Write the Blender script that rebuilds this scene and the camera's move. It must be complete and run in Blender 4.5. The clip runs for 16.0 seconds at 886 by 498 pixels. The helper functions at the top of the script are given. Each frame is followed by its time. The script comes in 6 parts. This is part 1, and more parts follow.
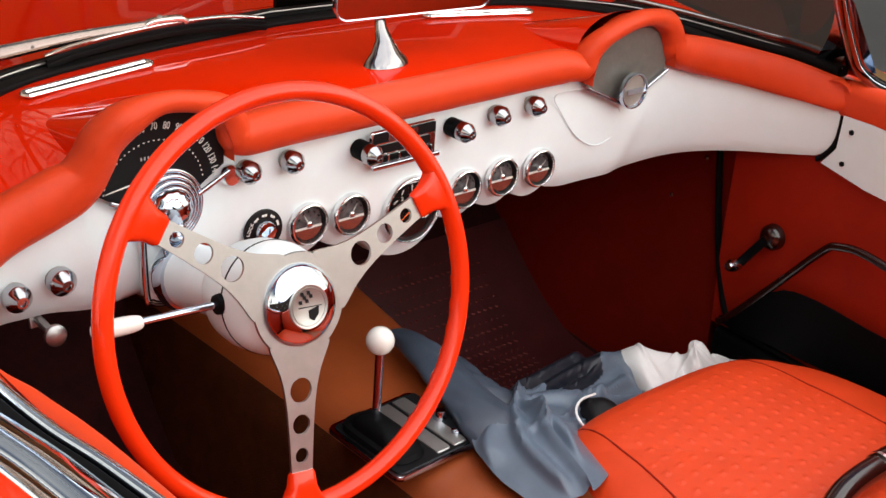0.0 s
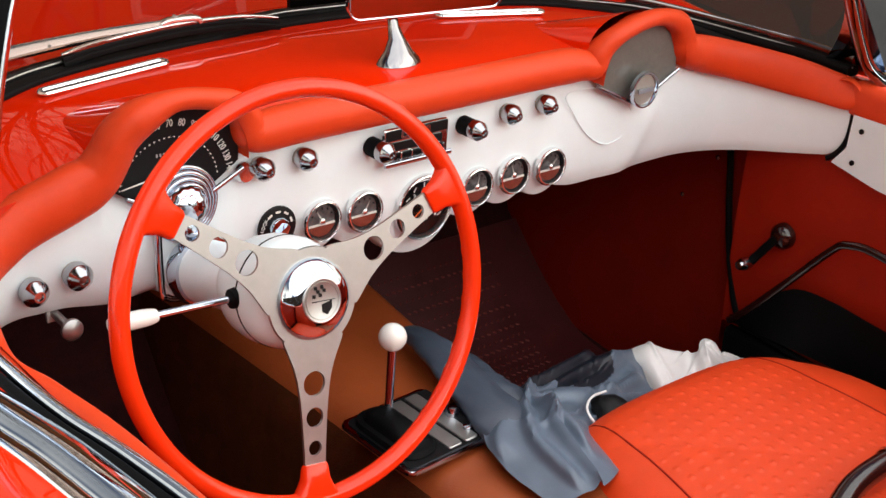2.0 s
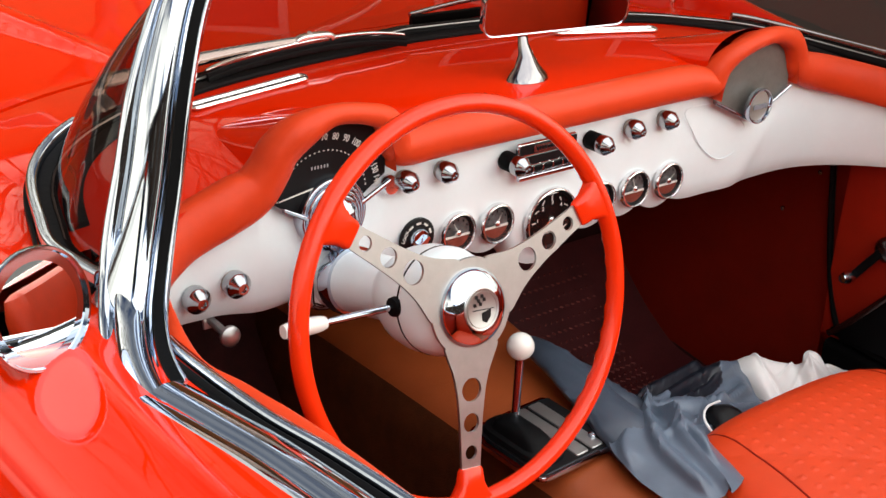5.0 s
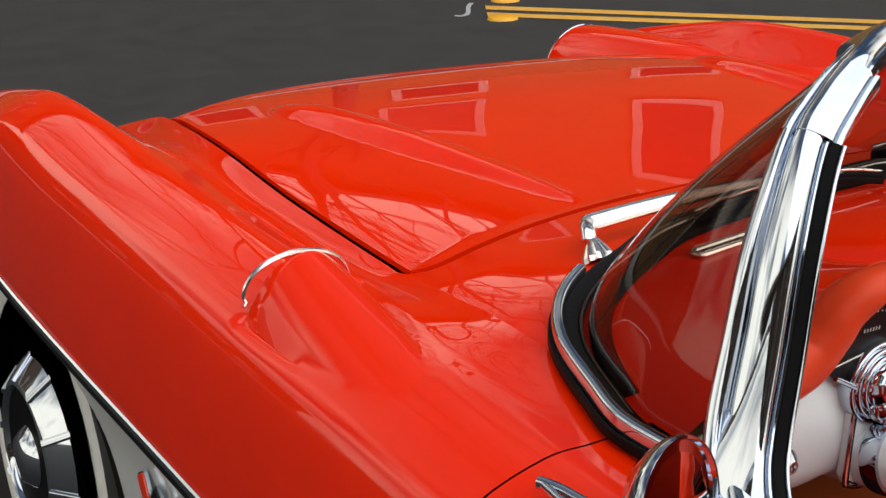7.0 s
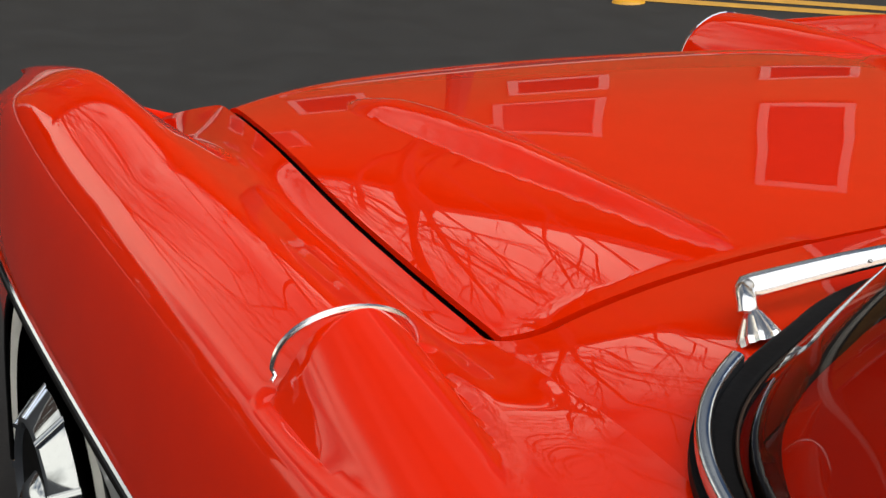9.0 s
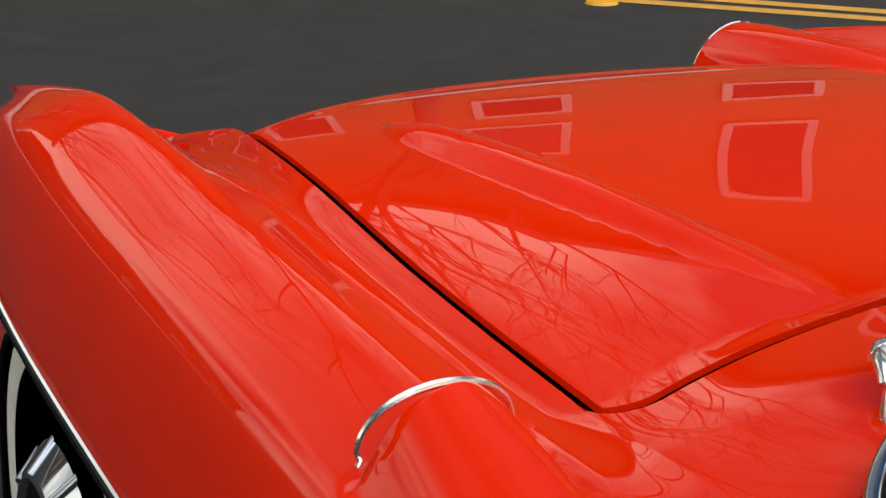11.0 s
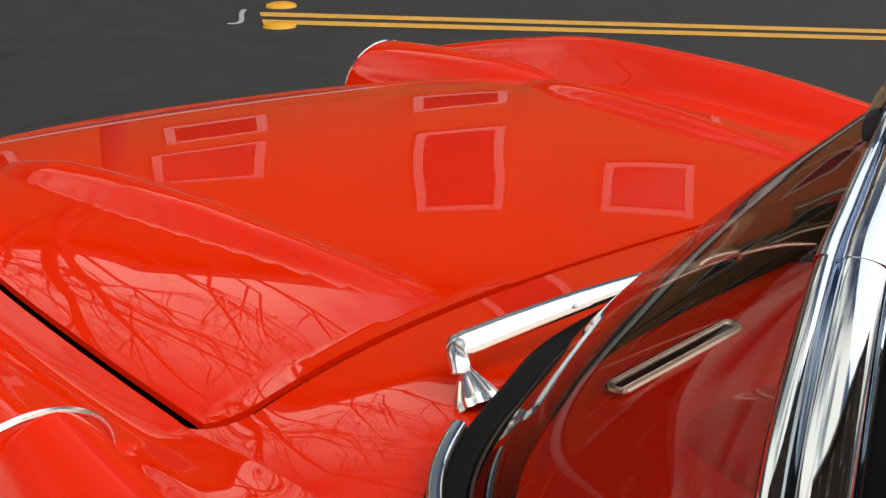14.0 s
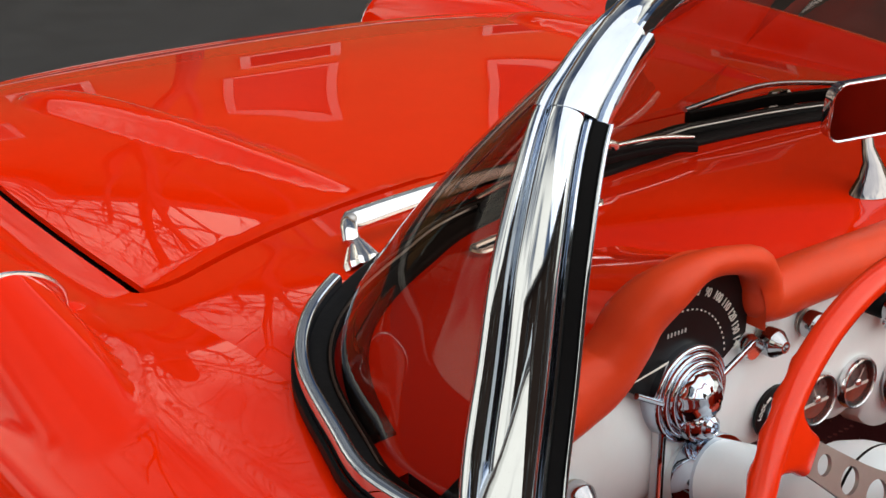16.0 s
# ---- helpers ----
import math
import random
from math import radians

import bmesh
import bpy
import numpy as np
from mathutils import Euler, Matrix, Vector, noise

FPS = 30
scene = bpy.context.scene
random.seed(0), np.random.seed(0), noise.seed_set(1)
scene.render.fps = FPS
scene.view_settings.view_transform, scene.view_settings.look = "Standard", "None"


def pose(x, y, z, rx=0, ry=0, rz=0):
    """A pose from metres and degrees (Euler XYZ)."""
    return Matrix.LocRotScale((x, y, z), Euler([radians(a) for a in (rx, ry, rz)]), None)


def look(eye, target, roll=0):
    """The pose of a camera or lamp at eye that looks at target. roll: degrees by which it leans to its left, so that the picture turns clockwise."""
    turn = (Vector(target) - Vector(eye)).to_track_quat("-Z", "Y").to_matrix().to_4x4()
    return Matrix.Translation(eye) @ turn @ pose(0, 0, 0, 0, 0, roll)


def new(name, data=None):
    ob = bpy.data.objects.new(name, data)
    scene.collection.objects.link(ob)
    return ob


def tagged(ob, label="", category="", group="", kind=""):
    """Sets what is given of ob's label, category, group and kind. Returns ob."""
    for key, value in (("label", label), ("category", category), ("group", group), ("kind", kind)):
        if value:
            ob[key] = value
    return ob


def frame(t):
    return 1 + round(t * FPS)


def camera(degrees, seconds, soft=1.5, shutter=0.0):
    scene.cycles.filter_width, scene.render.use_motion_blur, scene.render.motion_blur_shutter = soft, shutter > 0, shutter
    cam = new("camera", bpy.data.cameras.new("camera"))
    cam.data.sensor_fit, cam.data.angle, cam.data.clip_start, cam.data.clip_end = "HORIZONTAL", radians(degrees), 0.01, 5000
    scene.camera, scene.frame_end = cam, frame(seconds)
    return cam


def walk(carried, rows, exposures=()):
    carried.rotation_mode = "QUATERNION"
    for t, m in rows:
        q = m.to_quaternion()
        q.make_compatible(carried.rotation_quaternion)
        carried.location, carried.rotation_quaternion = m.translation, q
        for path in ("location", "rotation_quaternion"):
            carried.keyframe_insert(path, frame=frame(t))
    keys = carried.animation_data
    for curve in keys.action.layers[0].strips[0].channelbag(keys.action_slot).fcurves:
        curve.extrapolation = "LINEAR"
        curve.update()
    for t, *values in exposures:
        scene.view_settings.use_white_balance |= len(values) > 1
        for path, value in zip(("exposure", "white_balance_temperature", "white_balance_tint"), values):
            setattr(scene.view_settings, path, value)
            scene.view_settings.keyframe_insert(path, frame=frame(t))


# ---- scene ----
cam = camera(35.5, 16.0)
PATH = [
    (0, (-1.044, -1.233, 1.417), (0.168, 0.113, 0.569), 3.9),
    (0.5, (-1.044, -1.238, 1.414), (0.164, 0.114, 0.57), 3.6),
    (1, (-1.045, -1.243, 1.414), (0.161, 0.111, 0.571), 3.8),
    (1.5, (-1.049, -1.246, 1.415), (0.156, 0.111, 0.575), 3.7),
    (2, (-1.055, -1.247, 1.414), (0.145, 0.113, 0.572), 3.7),
    (2.5, (-1.064, -1.241, 1.418), (0.155, 0.104, 0.581), 3.8),
    (3, (-1.08, -1.202, 1.411), (0.199, 0.086, 0.571), 4.1),
    (3.2, (-1.091, -1.173, 1.404), (0.206, 0.089, 0.551), 4.0),
    (5.3, (-1.231, -1.198, 1.424), (-0.07, 0.221, 0.625), 3.6),
    (5.5, (-1.269, -1.2, 1.417), (-0.11, 0.251, 0.675), 3.4),
    (6, (-1.348, -1.102, 1.419), (-0.226, 0.403, 0.729), 4.1),
    (6.5, (-1.393, -0.947, 1.403), (-0.276, 0.553, 0.691), 3.7),
    (7, (-1.411, -0.813, 1.4), (-0.374, 0.744, 0.691), 2.5),
    (7.5, (-1.329, -0.718, 1.369), (-0.335, 0.869, 0.664), 3.9),
    (8, (-1.199, -0.671, 1.355), (-0.316, 0.971, 0.63), 4.0),
    (8.5, (-1.148, -0.603, 1.337), (-0.297, 1.053, 0.607), 3.2),
    (9, (-1.19, -0.482, 1.321), (-0.295, 1.144, 0.577), 3.5),
    (9.2, (-1.219, -0.424, 1.325), (-0.328, 1.192, 0.555), 3.6),
    (11.5, (-1.223, -0.305, 1.311), (-0.189, 1.247, 0.588), 4.6),
    (12, (-1.197, -0.319, 1.321), (-0.008, 1.13, 0.624), 5.4),
    (12.5, (-1.18, -0.333, 1.328), (0.078, 1.072, 0.665), 5.0),
    (13, (-1.18, -0.359, 1.336), (0.116, 1.019, 0.688), 4.9),
    (13.5, (-1.181, -0.378, 1.342), (0.131, 0.98, 0.681), 4.6),
    (14, (-1.169, -0.402, 1.335), (0.123, 0.959, 0.644), 3.9),
    (14.5, (-1.146, -0.464, 1.337), (0.072, 0.949, 0.615), 2.7),
    (15, (-1.122, -0.566, 1.344), (-0.036, 0.939, 0.598), 2.1),
    (15.5, (-1.133, -0.666, 1.346), (-0.087, 0.856, 0.577), 2.2),
    (16, (-1.171, -0.689, 1.354), (-0.001, 0.748, 0.601), 1.1),
]
walk(cam, [(t, look(e, g, r)) for t, e, g, r in PATH], [(0, 0.0, 6450, 8), (3.2, 0.0, 6450, 8), (5.5, -0.03, 6450, 8), (6.5, -0.08, 6450, 8), (7.1, -0.46, 6450, 8), (9.0, -0.52, 6450, 8), (13.0, -0.50, 6450, 8), (16, -0.50, 6450, 8)])

# ---- light ----
world = bpy.data.worlds.new("world")
scene.world = world
world.use_nodes = True
wn, wl = world.node_tree.nodes, world.node_tree.links
sky = wn.new("ShaderNodeTexSky")
sky.sky_type, sky.sun_disc = "NISHITA", False
SUN_EL, SUN_ROT = radians(56), radians(156)
sky.sun_elevation, sky.sun_rotation = SUN_EL, SUN_ROT
sky.air_density, sky.dust_density = 1.0, 1.0
cloud = wn.new("ShaderNodeTexNoise")
cloud.inputs["Scale"].default_value, cloud.inputs["Detail"].default_value = 2.2, 6.0
cloud.inputs["Roughness"].default_value = 0.55
ramp = wn.new("ShaderNodeValToRGB")
ramp.color_ramp.elements[0].position, ramp.color_ramp.elements[1].position = 0.41, 0.55
coord = wn.new("ShaderNodeTexCoord")
mixc = wn.new("ShaderNodeMix")
mixc.data_type = "RGBA"
mixc.inputs["B"].default_value = (26.0, 23.8, 19.6, 1)
wl.new(coord.outputs["Generated"], cloud.inputs["Vector"])
sep, fall, both_f = wn.new("ShaderNodeSeparateXYZ"), wn.new("ShaderNodeMapRange"), wn.new("ShaderNodeMath")
fall.interpolation_type = "SMOOTHSTEP"
fall.inputs["From Min"].default_value, fall.inputs["From Max"].default_value = 0.38, 0.72
fall.inputs["To Min"].default_value, fall.inputs["To Max"].default_value = 1.0, 0.12
both_f.operation = "MULTIPLY"
wl.new(coord.outputs["Generated"], sep.inputs[0])
wl.new(sep.outputs["Z"], fall.inputs["Value"])
# cloud gathers towards the horizon
bank = wn.new("ShaderNodeMath")
bank.operation = "MULTIPLY_ADD"
bank.inputs[1].default_value, bank.inputs[2].default_value = -0.06, 0.02
wl.new(sep.outputs["Z"], bank.inputs[0])
gather = wn.new("ShaderNodeMath")
wl.new(cloud.outputs["Fac"], gather.inputs[0])
wl.new(bank.outputs[0], gather.inputs[1])
wl.new(gather.outputs[0], ramp.inputs["Fac"])
wl.new(ramp.outputs["Color"], both_f.inputs[0])
wl.new(fall.outputs["Result"], both_f.inputs[1])
wl.new(both_f.outputs[0], mixc.inputs["Factor"])
dim = wn.new("ShaderNodeVectorMath")
dim.operation = "SCALE"
dim.inputs["Scale"].default_value = 0.72
wl.new(sky.outputs["Color"], dim.inputs[0])
wl.new(dim.outputs[0], mixc.inputs["A"])
wl.new(mixc.outputs["Result"], wn["Background"].inputs["Color"])
wn["Background"].inputs["Strength"].default_value = 0.09
sun = new("sun", bpy.data.lights.new("sun", "SUN"))
sun.data.energy, sun.data.angle, sun.data.color = 4.0, radians(100), (1.0, 0.985, 0.955)
SUN_DIR = Vector((math.sin(-SUN_ROT) * -1 * math.cos(SUN_EL), math.cos(SUN_ROT) * math.cos(SUN_EL), math.sin(SUN_EL)))
sun.matrix_world = look((0, 0, 20), Vector((0, 0, 20)) - SUN_DIR)


# ---- materials ----
def material(name, color, rough=0.5, metal=0.0, coat=0.0, coat_rough=0.03, vary=0.0, scale=20.0, bump=0.0, bump_scale=200.0, spec=0.5, tint=None):
    m = bpy.data.materials.new(name)
    m.use_nodes = True
    n, k = m.node_tree.nodes, m.node_tree.links
    b = n["Principled BSDF"]
    b.inputs["Base Color"].default_value = (*color, 1)
    b.inputs["Roughness"].default_value, b.inputs["Metallic"].default_value = rough, metal
    b.inputs["Coat Weight"].default_value, b.inputs["Coat Roughness"].default_value = coat, coat_rough
    b.inputs["Specular IOR Level"].default_value = spec
    tc = n.new("ShaderNodeTexCoord")
    if vary:
        t = n.new("ShaderNodeTexNoise")
        t.inputs["Scale"].default_value, t.inputs["Detail"].default_value, t.inputs["Roughness"].default_value = scale, 8.0, 0.65
        k.new(tc.outputs["Object"], t.inputs["Vector"])
        mx = n.new("ShaderNodeMix")
        mx.data_type = "RGBA"
        other = tint or [c * (1 - vary) for c in color]
        lighter = [min(1, c * (1 + vary)) for c in color] if not tint else color
        mx.inputs["A"].default_value, mx.inputs["B"].default_value = (*other, 1), (*lighter, 1)
        mr = n.new("ShaderNodeMapRange")
        mr.inputs["From Min"].default_value, mr.inputs["From Max"].default_value = 0.3, 0.7
        k.new(t.outputs["Fac"], mr.inputs["Value"])
        k.new(mr.outputs["Result"], mx.inputs["Factor"])
        k.new(mx.outputs["Result"], b.inputs["Base Color"])
        rr = n.new("ShaderNodeMapRange")
        rr.inputs["To Min"].default_value, rr.inputs["To Max"].default_value = rough * 0.85, min(1, rough * 1.15)
        k.new(t.outputs["Fac"], rr.inputs["Value"])
        k.new(rr.outputs["Result"], b.inputs["Roughness"])
    if bump:
        t2 = n.new("ShaderNodeTexNoise")
        t2.inputs["Scale"].default_value, t2.inputs["Detail"].default_value = bump_scale, 4.0
        k.new(tc.outputs["Object"], t2.inputs["Vector"])
        bp = n.new("ShaderNodeBump")
        bp.inputs["Strength"].default_value, bp.inputs["Distance"].default_value = bump, 0.002
        k.new(t2.outputs["Fac"], bp.inputs["Height"])
        k.new(bp.outputs["Normal"], b.inputs["Normal"])
    return m


RED = material("red_body_paint", (0.80, 0.020, 0.0004), 0.45, coat=0.9, coat_rough=0.012, vary=0.04, scale=6, spec=0.0)
CHROME = material("chrome", (0.53, 0.58, 0.66), 0.05, metal=1.0, vary=0.03, scale=40)
SATIN = material("satin_chrome", (0.80, 0.80, 0.81), 0.2, metal=1.0, vary=0.04, scale=60)
# chrome darkened in colour in place of the dark cabin the knobs reflect
KNOB = material("dimmed_chrome_knob", (0.42, 0.42, 0.44), 0.12, metal=1.0, vary=0.06, scale=80)
LACQUER = material("dark_maroon_lacquer", (0.018, 0.004, 0.003), 0.15, spec=0.8, vary=0.1, scale=30)
# mirror stem chrome: dark surroundings it would reflect are put into the colour
STEM_CHROME = material("chrome_painted_reflection", (0.27, 0.26, 0.27), 0.05, metal=1.0, vary=0.03, scale=60)
STEEL = material("brushed_steel", (0.47, 0.465, 0.46), 0.42, metal=1.0, vary=0.06, scale=60)
PAD = material("red_vinyl_pad", (0.66, 0.050, 0.010), 0.45, spec=0.25, vary=0.06, scale=30, bump=0.15, bump_scale=900)
RIM = material("red_plastic_rim", (0.78, 0.030, 0.003), 0.22, coat=0.3, spec=0.25, vary=0.05, scale=25)
WHITE = material("white_dash_paint", (0.77, 0.85, 0.885), 0.33, coat=0.3, vary=0.03, scale=15)
IVORY = material("white_plastic", (0.82, 0.80, 0.76), 0.2, coat=0.5, vary=0.02)
BLACK = material("black_rubber", (0.003, 0.003, 0.0035), 0.5, spec=0.08, vary=0.2, scale=40, bump=0.1)
RUBBER = material("weathered_rubber", (0.006, 0.006, 0.0068), 0.55, spec=0.10, vary=0.3, scale=30, bump=0.2, bump_scale=120)
DIAL = material("black_dial", (0.006, 0.006, 0.007), 0.4, spec=0.2, vary=0.15, scale=60)
MARK = material("dial_print", (0.75, 0.74, 0.7), 0.5)
PRINT = material("silver_dial_print", (0.42, 0.42, 0.42), 0.4, vary=0.1, scale=300)
FACE = material("silver_gauge_face", (0.21, 0.21, 0.215), 0.35, metal=0.2, vary=0.5, scale=110)
PANEL = material("brushed_grey_panel", (0.17, 0.165, 0.15), 0.38, metal=0.4, vary=0.12, scale=90)
# metal half-plates of the gauges; the reflected red cabin is painted in
PLATE_RED = material("gauge_plate_red_reflection", (0.17, 0.035, 0.022), 0.35, vary=0.2, scale=150)
ORANGE = material("orange_needle", (0.8, 0.14, 0.02), 0.4)
SEAT = material("red_seat_vinyl", (0.76, 0.056, 0.007), 0.5, vary=0.08, scale=18, bump=0.2, bump_scale=500)
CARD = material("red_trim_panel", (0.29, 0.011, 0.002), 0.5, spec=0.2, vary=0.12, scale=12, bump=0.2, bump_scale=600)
# trim red made darker, so that footwell shade sits in the colour
KICK_SHADE = material("kick_panel_painted_shade", (0.155, 0.006, 0.0014), 0.7, spec=0.1, vary=0.15, scale=14, bump=0.3, bump_scale=500)
MAT = material("maroon_rubber_mat", (0.060, 0.011, 0.012), 0.4, spec=0.30, vary=0.25, scale=14, bump=0.3, bump_scale=160)
# darker than the tan tunnel vinyl: the side's shade painted into its colour
TUNNEL_SHADE = material("tunnel_painted_shade", (0.075, 0.020, 0.006), 0.8, spec=0.1, vary=0.3, scale=25, bump=0.5, bump_scale=400)
STUD = material("polished_rubber_studs", (0.16, 0.050, 0.045), 0.20, spec=0.9, vary=0.2, scale=60)
CARPET = material("dark_maroon_carpet", (0.028, 0.006, 0.006), 0.8, spec=0.1, vary=0.3, scale=30, bump=0.5, bump_scale=400)
TUNNEL = material("tan_orange_vinyl", (0.31, 0.062, 0.013), 0.5, vary=0.15, scale=8, bump=0.2, bump_scale=400)
SILVER = material("silver_cove_paint", (0.60, 0.62, 0.64), 0.35, metal=0.0, coat=0.7, vary=0.04, scale=8)
CLOTH = material("grey_nylon", (0.115, 0.148, 0.200), 0.36, vary=0.10, scale=30, bump=0.15, bump_scale=700)
SLEEVE = material("dark_slate_nylon", (0.055, 0.071, 0.100), 0.36, vary=0.12, scale=30, bump=0.15, bump_scale=700)
# the jacket's shaded upper folds, their darkness put into a navy colour
CLOTH_SHADE = material("nylon_painted_shade", (0.009, 0.012, 0.020), 0.38, vary=0.15, scale=30, bump=0.15, bump_scale=700)
BAG = material("white_plastic_film", (0.90, 0.88, 0.88), 0.35, vary=0.05, scale=20)
ASPHALT = material("asphalt", (0.017, 0.017, 0.0175), 0.85, vary=0.35, scale=5.0, bump=0.6, bump_scale=120)
YELLOW = material("yellow_road_paint", (0.62, 0.33, 0.05), 0.6, vary=0.15, scale=9, bump=0.3, bump_scale=120)
MARKER = material("amber_marker", (0.72, 0.36, 0.02), 0.3, vary=0.1)
WHITEPAINT = material("worn_white_paint", (0.35, 0.36, 0.38), 0.7, vary=0.2, scale=20)
TYRE = material("black_tyre", (0.02, 0.02, 0.021), 0.6, vary=0.2, scale=30, bump=0.2)
WWALL = material("whitewall", (0.7, 0.7, 0.68), 0.5, vary=0.1, scale=20)
MIRROR = material("mirror", (0.86, 0.87, 0.88), 0.015, metal=1.0)
BARK = material("bark", (0.06, 0.048, 0.04), 0.9, vary=0.3, scale=8, bump=0.5, bump_scale=40)
SIDING = material("tan_siding", (0.26, 0.13, 0.045), 0.8, vary=0.15, scale=2.0, bump=0.3, bump_scale=30)
BROWN = material("dark_brown_siding", (0.07, 0.04, 0.028), 0.8, vary=0.2, scale=2.0, bump=0.3, bump_scale=30)
TRIMW = material("white_window_trim", (0.40, 0.385, 0.36), 0.5, vary=0.04, scale=5)
PANE = material("dark_window_pane", (0.03, 0.035, 0.04), 0.08, vary=0.1, scale=2)
CONCRETE = material("pale_concrete", (0.42, 0.40, 0.37), 0.85, vary=0.12, scale=3, bump=0.3, bump_scale=60)
DARKSTEEL = material("dull_grey_metal", (0.36, 0.34, 0.31), 0.45, metal=0.5, vary=0.08, scale=30)
ROOF = material("grey_roof_shingle", (0.12, 0.115, 0.11), 0.9, vary=0.2, scale=6, bump=0.4, bump_scale=30)


def glass_material(name, color, ior=0.045):
    m = bpy.data.materials.new(name)
    m.use_nodes = True
    n, k = m.node_tree.nodes, m.node_tree.links
    n.remove(n["Principled BSDF"])
    fres, clear, gloss, mx = (n.new("ShaderNode" + s) for s in ("LayerWeight", "BsdfTransparent", "BsdfGlossy", "MixShader"))
    fres.inputs["Blend"].default_value = 0.5
    power, add = n.new("ShaderNodeMath"), n.new("ShaderNodeMath")
    power.operation, add.operation = "POWER", "MULTIPLY_ADD"
    power.inputs[1].default_value, add.inputs[1].default_value, add.inputs[2].default_value = 5.0, 0.9, ior
    clear.inputs["Color"].default_value = (*color, 1)
    gloss.inputs["Roughness"].default_value = 0.01
    k.new(fres.outputs["Facing"], power.inputs[0])
    k.new(power.outputs[0], add.inputs[0])
    k.new(add.outputs[0], mx.inputs[0])
    k.new(clear.outputs[0], mx.inputs[1])
    k.new(gloss.outputs[0], mx.inputs[2])
    k.new(mx.outputs[0], n["Material Output"].inputs["Surface"])
    return m


GLASS = glass_material("windshield_glass", (0.46, 0.36, 0.31), 0.035)
LENS = glass_material("gauge_lens", (0.97, 0.97, 0.97), 0.012)


# ---- mesh helpers ----
def part(name, bm, mat, parent=None, label="", smooth=40):
    bmesh.ops.recalc_face_normals(bm, faces=bm.faces)
    me = bpy.data.meshes.new(name)
    bm.to_mesh(me)
    bm.free()
    for m in (mat if isinstance(mat, (list, tuple)) else [mat]):
        me.materials.append(m)
    if smooth:
        me.polygons.foreach_set("use_smooth", [True] * len(me.polygons))
        me.set_sharp_from_angle(angle=radians(smooth))
    ob = new(name, me)
    if parent:
        ob.parent = parent
    if label:
        ob["label"] = label
    return ob


def spline(pts, n, closed=False):
    """Catmull-Rom points through pts, n a span."""
    P = [Vector(p) for p in pts]
    out, m = [], len(P)
    for i in range(m if closed else m - 1):
        a, b, c, d = (P[(i + k) % m] if closed else P[min(max(i + k, 0), m - 1)] for k in (-1, 0, 1, 2))
        for j in range(n):
            t = j / n
            out.append(0.5 * ((2 * b) + (c - a) * t + (2 * a - 5 * b + 4 * c - d) * t * t + (3 * b - a - 3 * c + d) * t ** 3))
    if not closed:
        out.append(P[-1])
    return out


def grid(rows, bm=None, close_u=False, close_v=False, mat=0):
    """Quads over rows of points."""
    bm = bm or bmesh.new()
    V = [[bm.verts.new(p) for p in r] for r in rows]
    nr, nc = len(V), len(V[0])
    for i in range(nr if close_v else nr - 1):
        for j in range(nc if close_u else nc - 1):
            q = (V[i][j], V[i][(j + 1) % nc], V[(i + 1) % nr][(j + 1) % nc], V[(i + 1) % nr][j])
            if len({v.co.to_tuple(6) for v in q}) >= 3:
                f = bm.faces.new(q)
                f.material_index = mat
    return bm, V


def frames(path, up=Vector((0, 0, 1)), closed=False):
    out, m = [], len(path)
    for i in range(m):
        a = path[(i - 1) % m] if closed or i else path[0]
        b = path[(i + 1) % m] if closed or i < m - 1 else path[-1]
        t = (b - a).normalized()
        s = t.cross(up)
        s = s.normalized() if s.length > 1e-4 else Vector((1, 0, 0))
        out.append((path[i], t, s, s.cross(t).normalized()))
    return out


def sweep(path, section, up=Vector((0, 0, 1)), closed=False, bm=None, caps=True, scale=None, mat=0):
    """A section of (side, up) pairs along a path."""
    F = frames([Vector(p) for p in path], Vector(up), closed)
    rows = []
    for i, (p, t, s, u) in enumerate(F):
        k = scale(i / max(1, len(F) - 1)) if scale else 1.0
        rows.append([p + s * a * k + u * b * k for a, b in section])
    bm, V = grid(rows, bm, close_u=True, close_v=closed, mat=mat)
    if caps and not closed:
        for r in (V[0], V[-1]):
            f = bm.faces.new(r)
            f.material_index = mat
    return bm


def ring(r, n=16, ry=None):
    return [(r * math.cos(2 * math.pi * i / n), (ry or r) * math.sin(2 * math.pi * i / n)) for i in range(n)]


def rbox(w, h, r, n=4):
    """A rounded rectangle as (side, up) pairs."""
    out = []
    for cx, cy, a0 in ((w / 2 - r, h / 2 - r, 0), (-w / 2 + r, h / 2 - r, 90), (-w / 2 + r, -h / 2 + r, 180), (w / 2 - r, -h / 2 + r, 270)):
        for i in range(n + 1):
            a = radians(a0 + 90 * i / n)
            out.append((cx + r * math.cos(a), cy + r * math.sin(a)))
    return out


def basis(origin, axis, up=(0, 0, 1)):
    """A matrix with z along axis."""
    z = Vector(axis).normalized()
    x = Vector(up).cross(z)
    x = x.normalized() if x.length > 1e-4 else Vector((1, 0, 0))
    y = z.cross(x)
    m = Matrix((x, y, z)).transposed().to_4x4()
    m.translation = origin
    return m


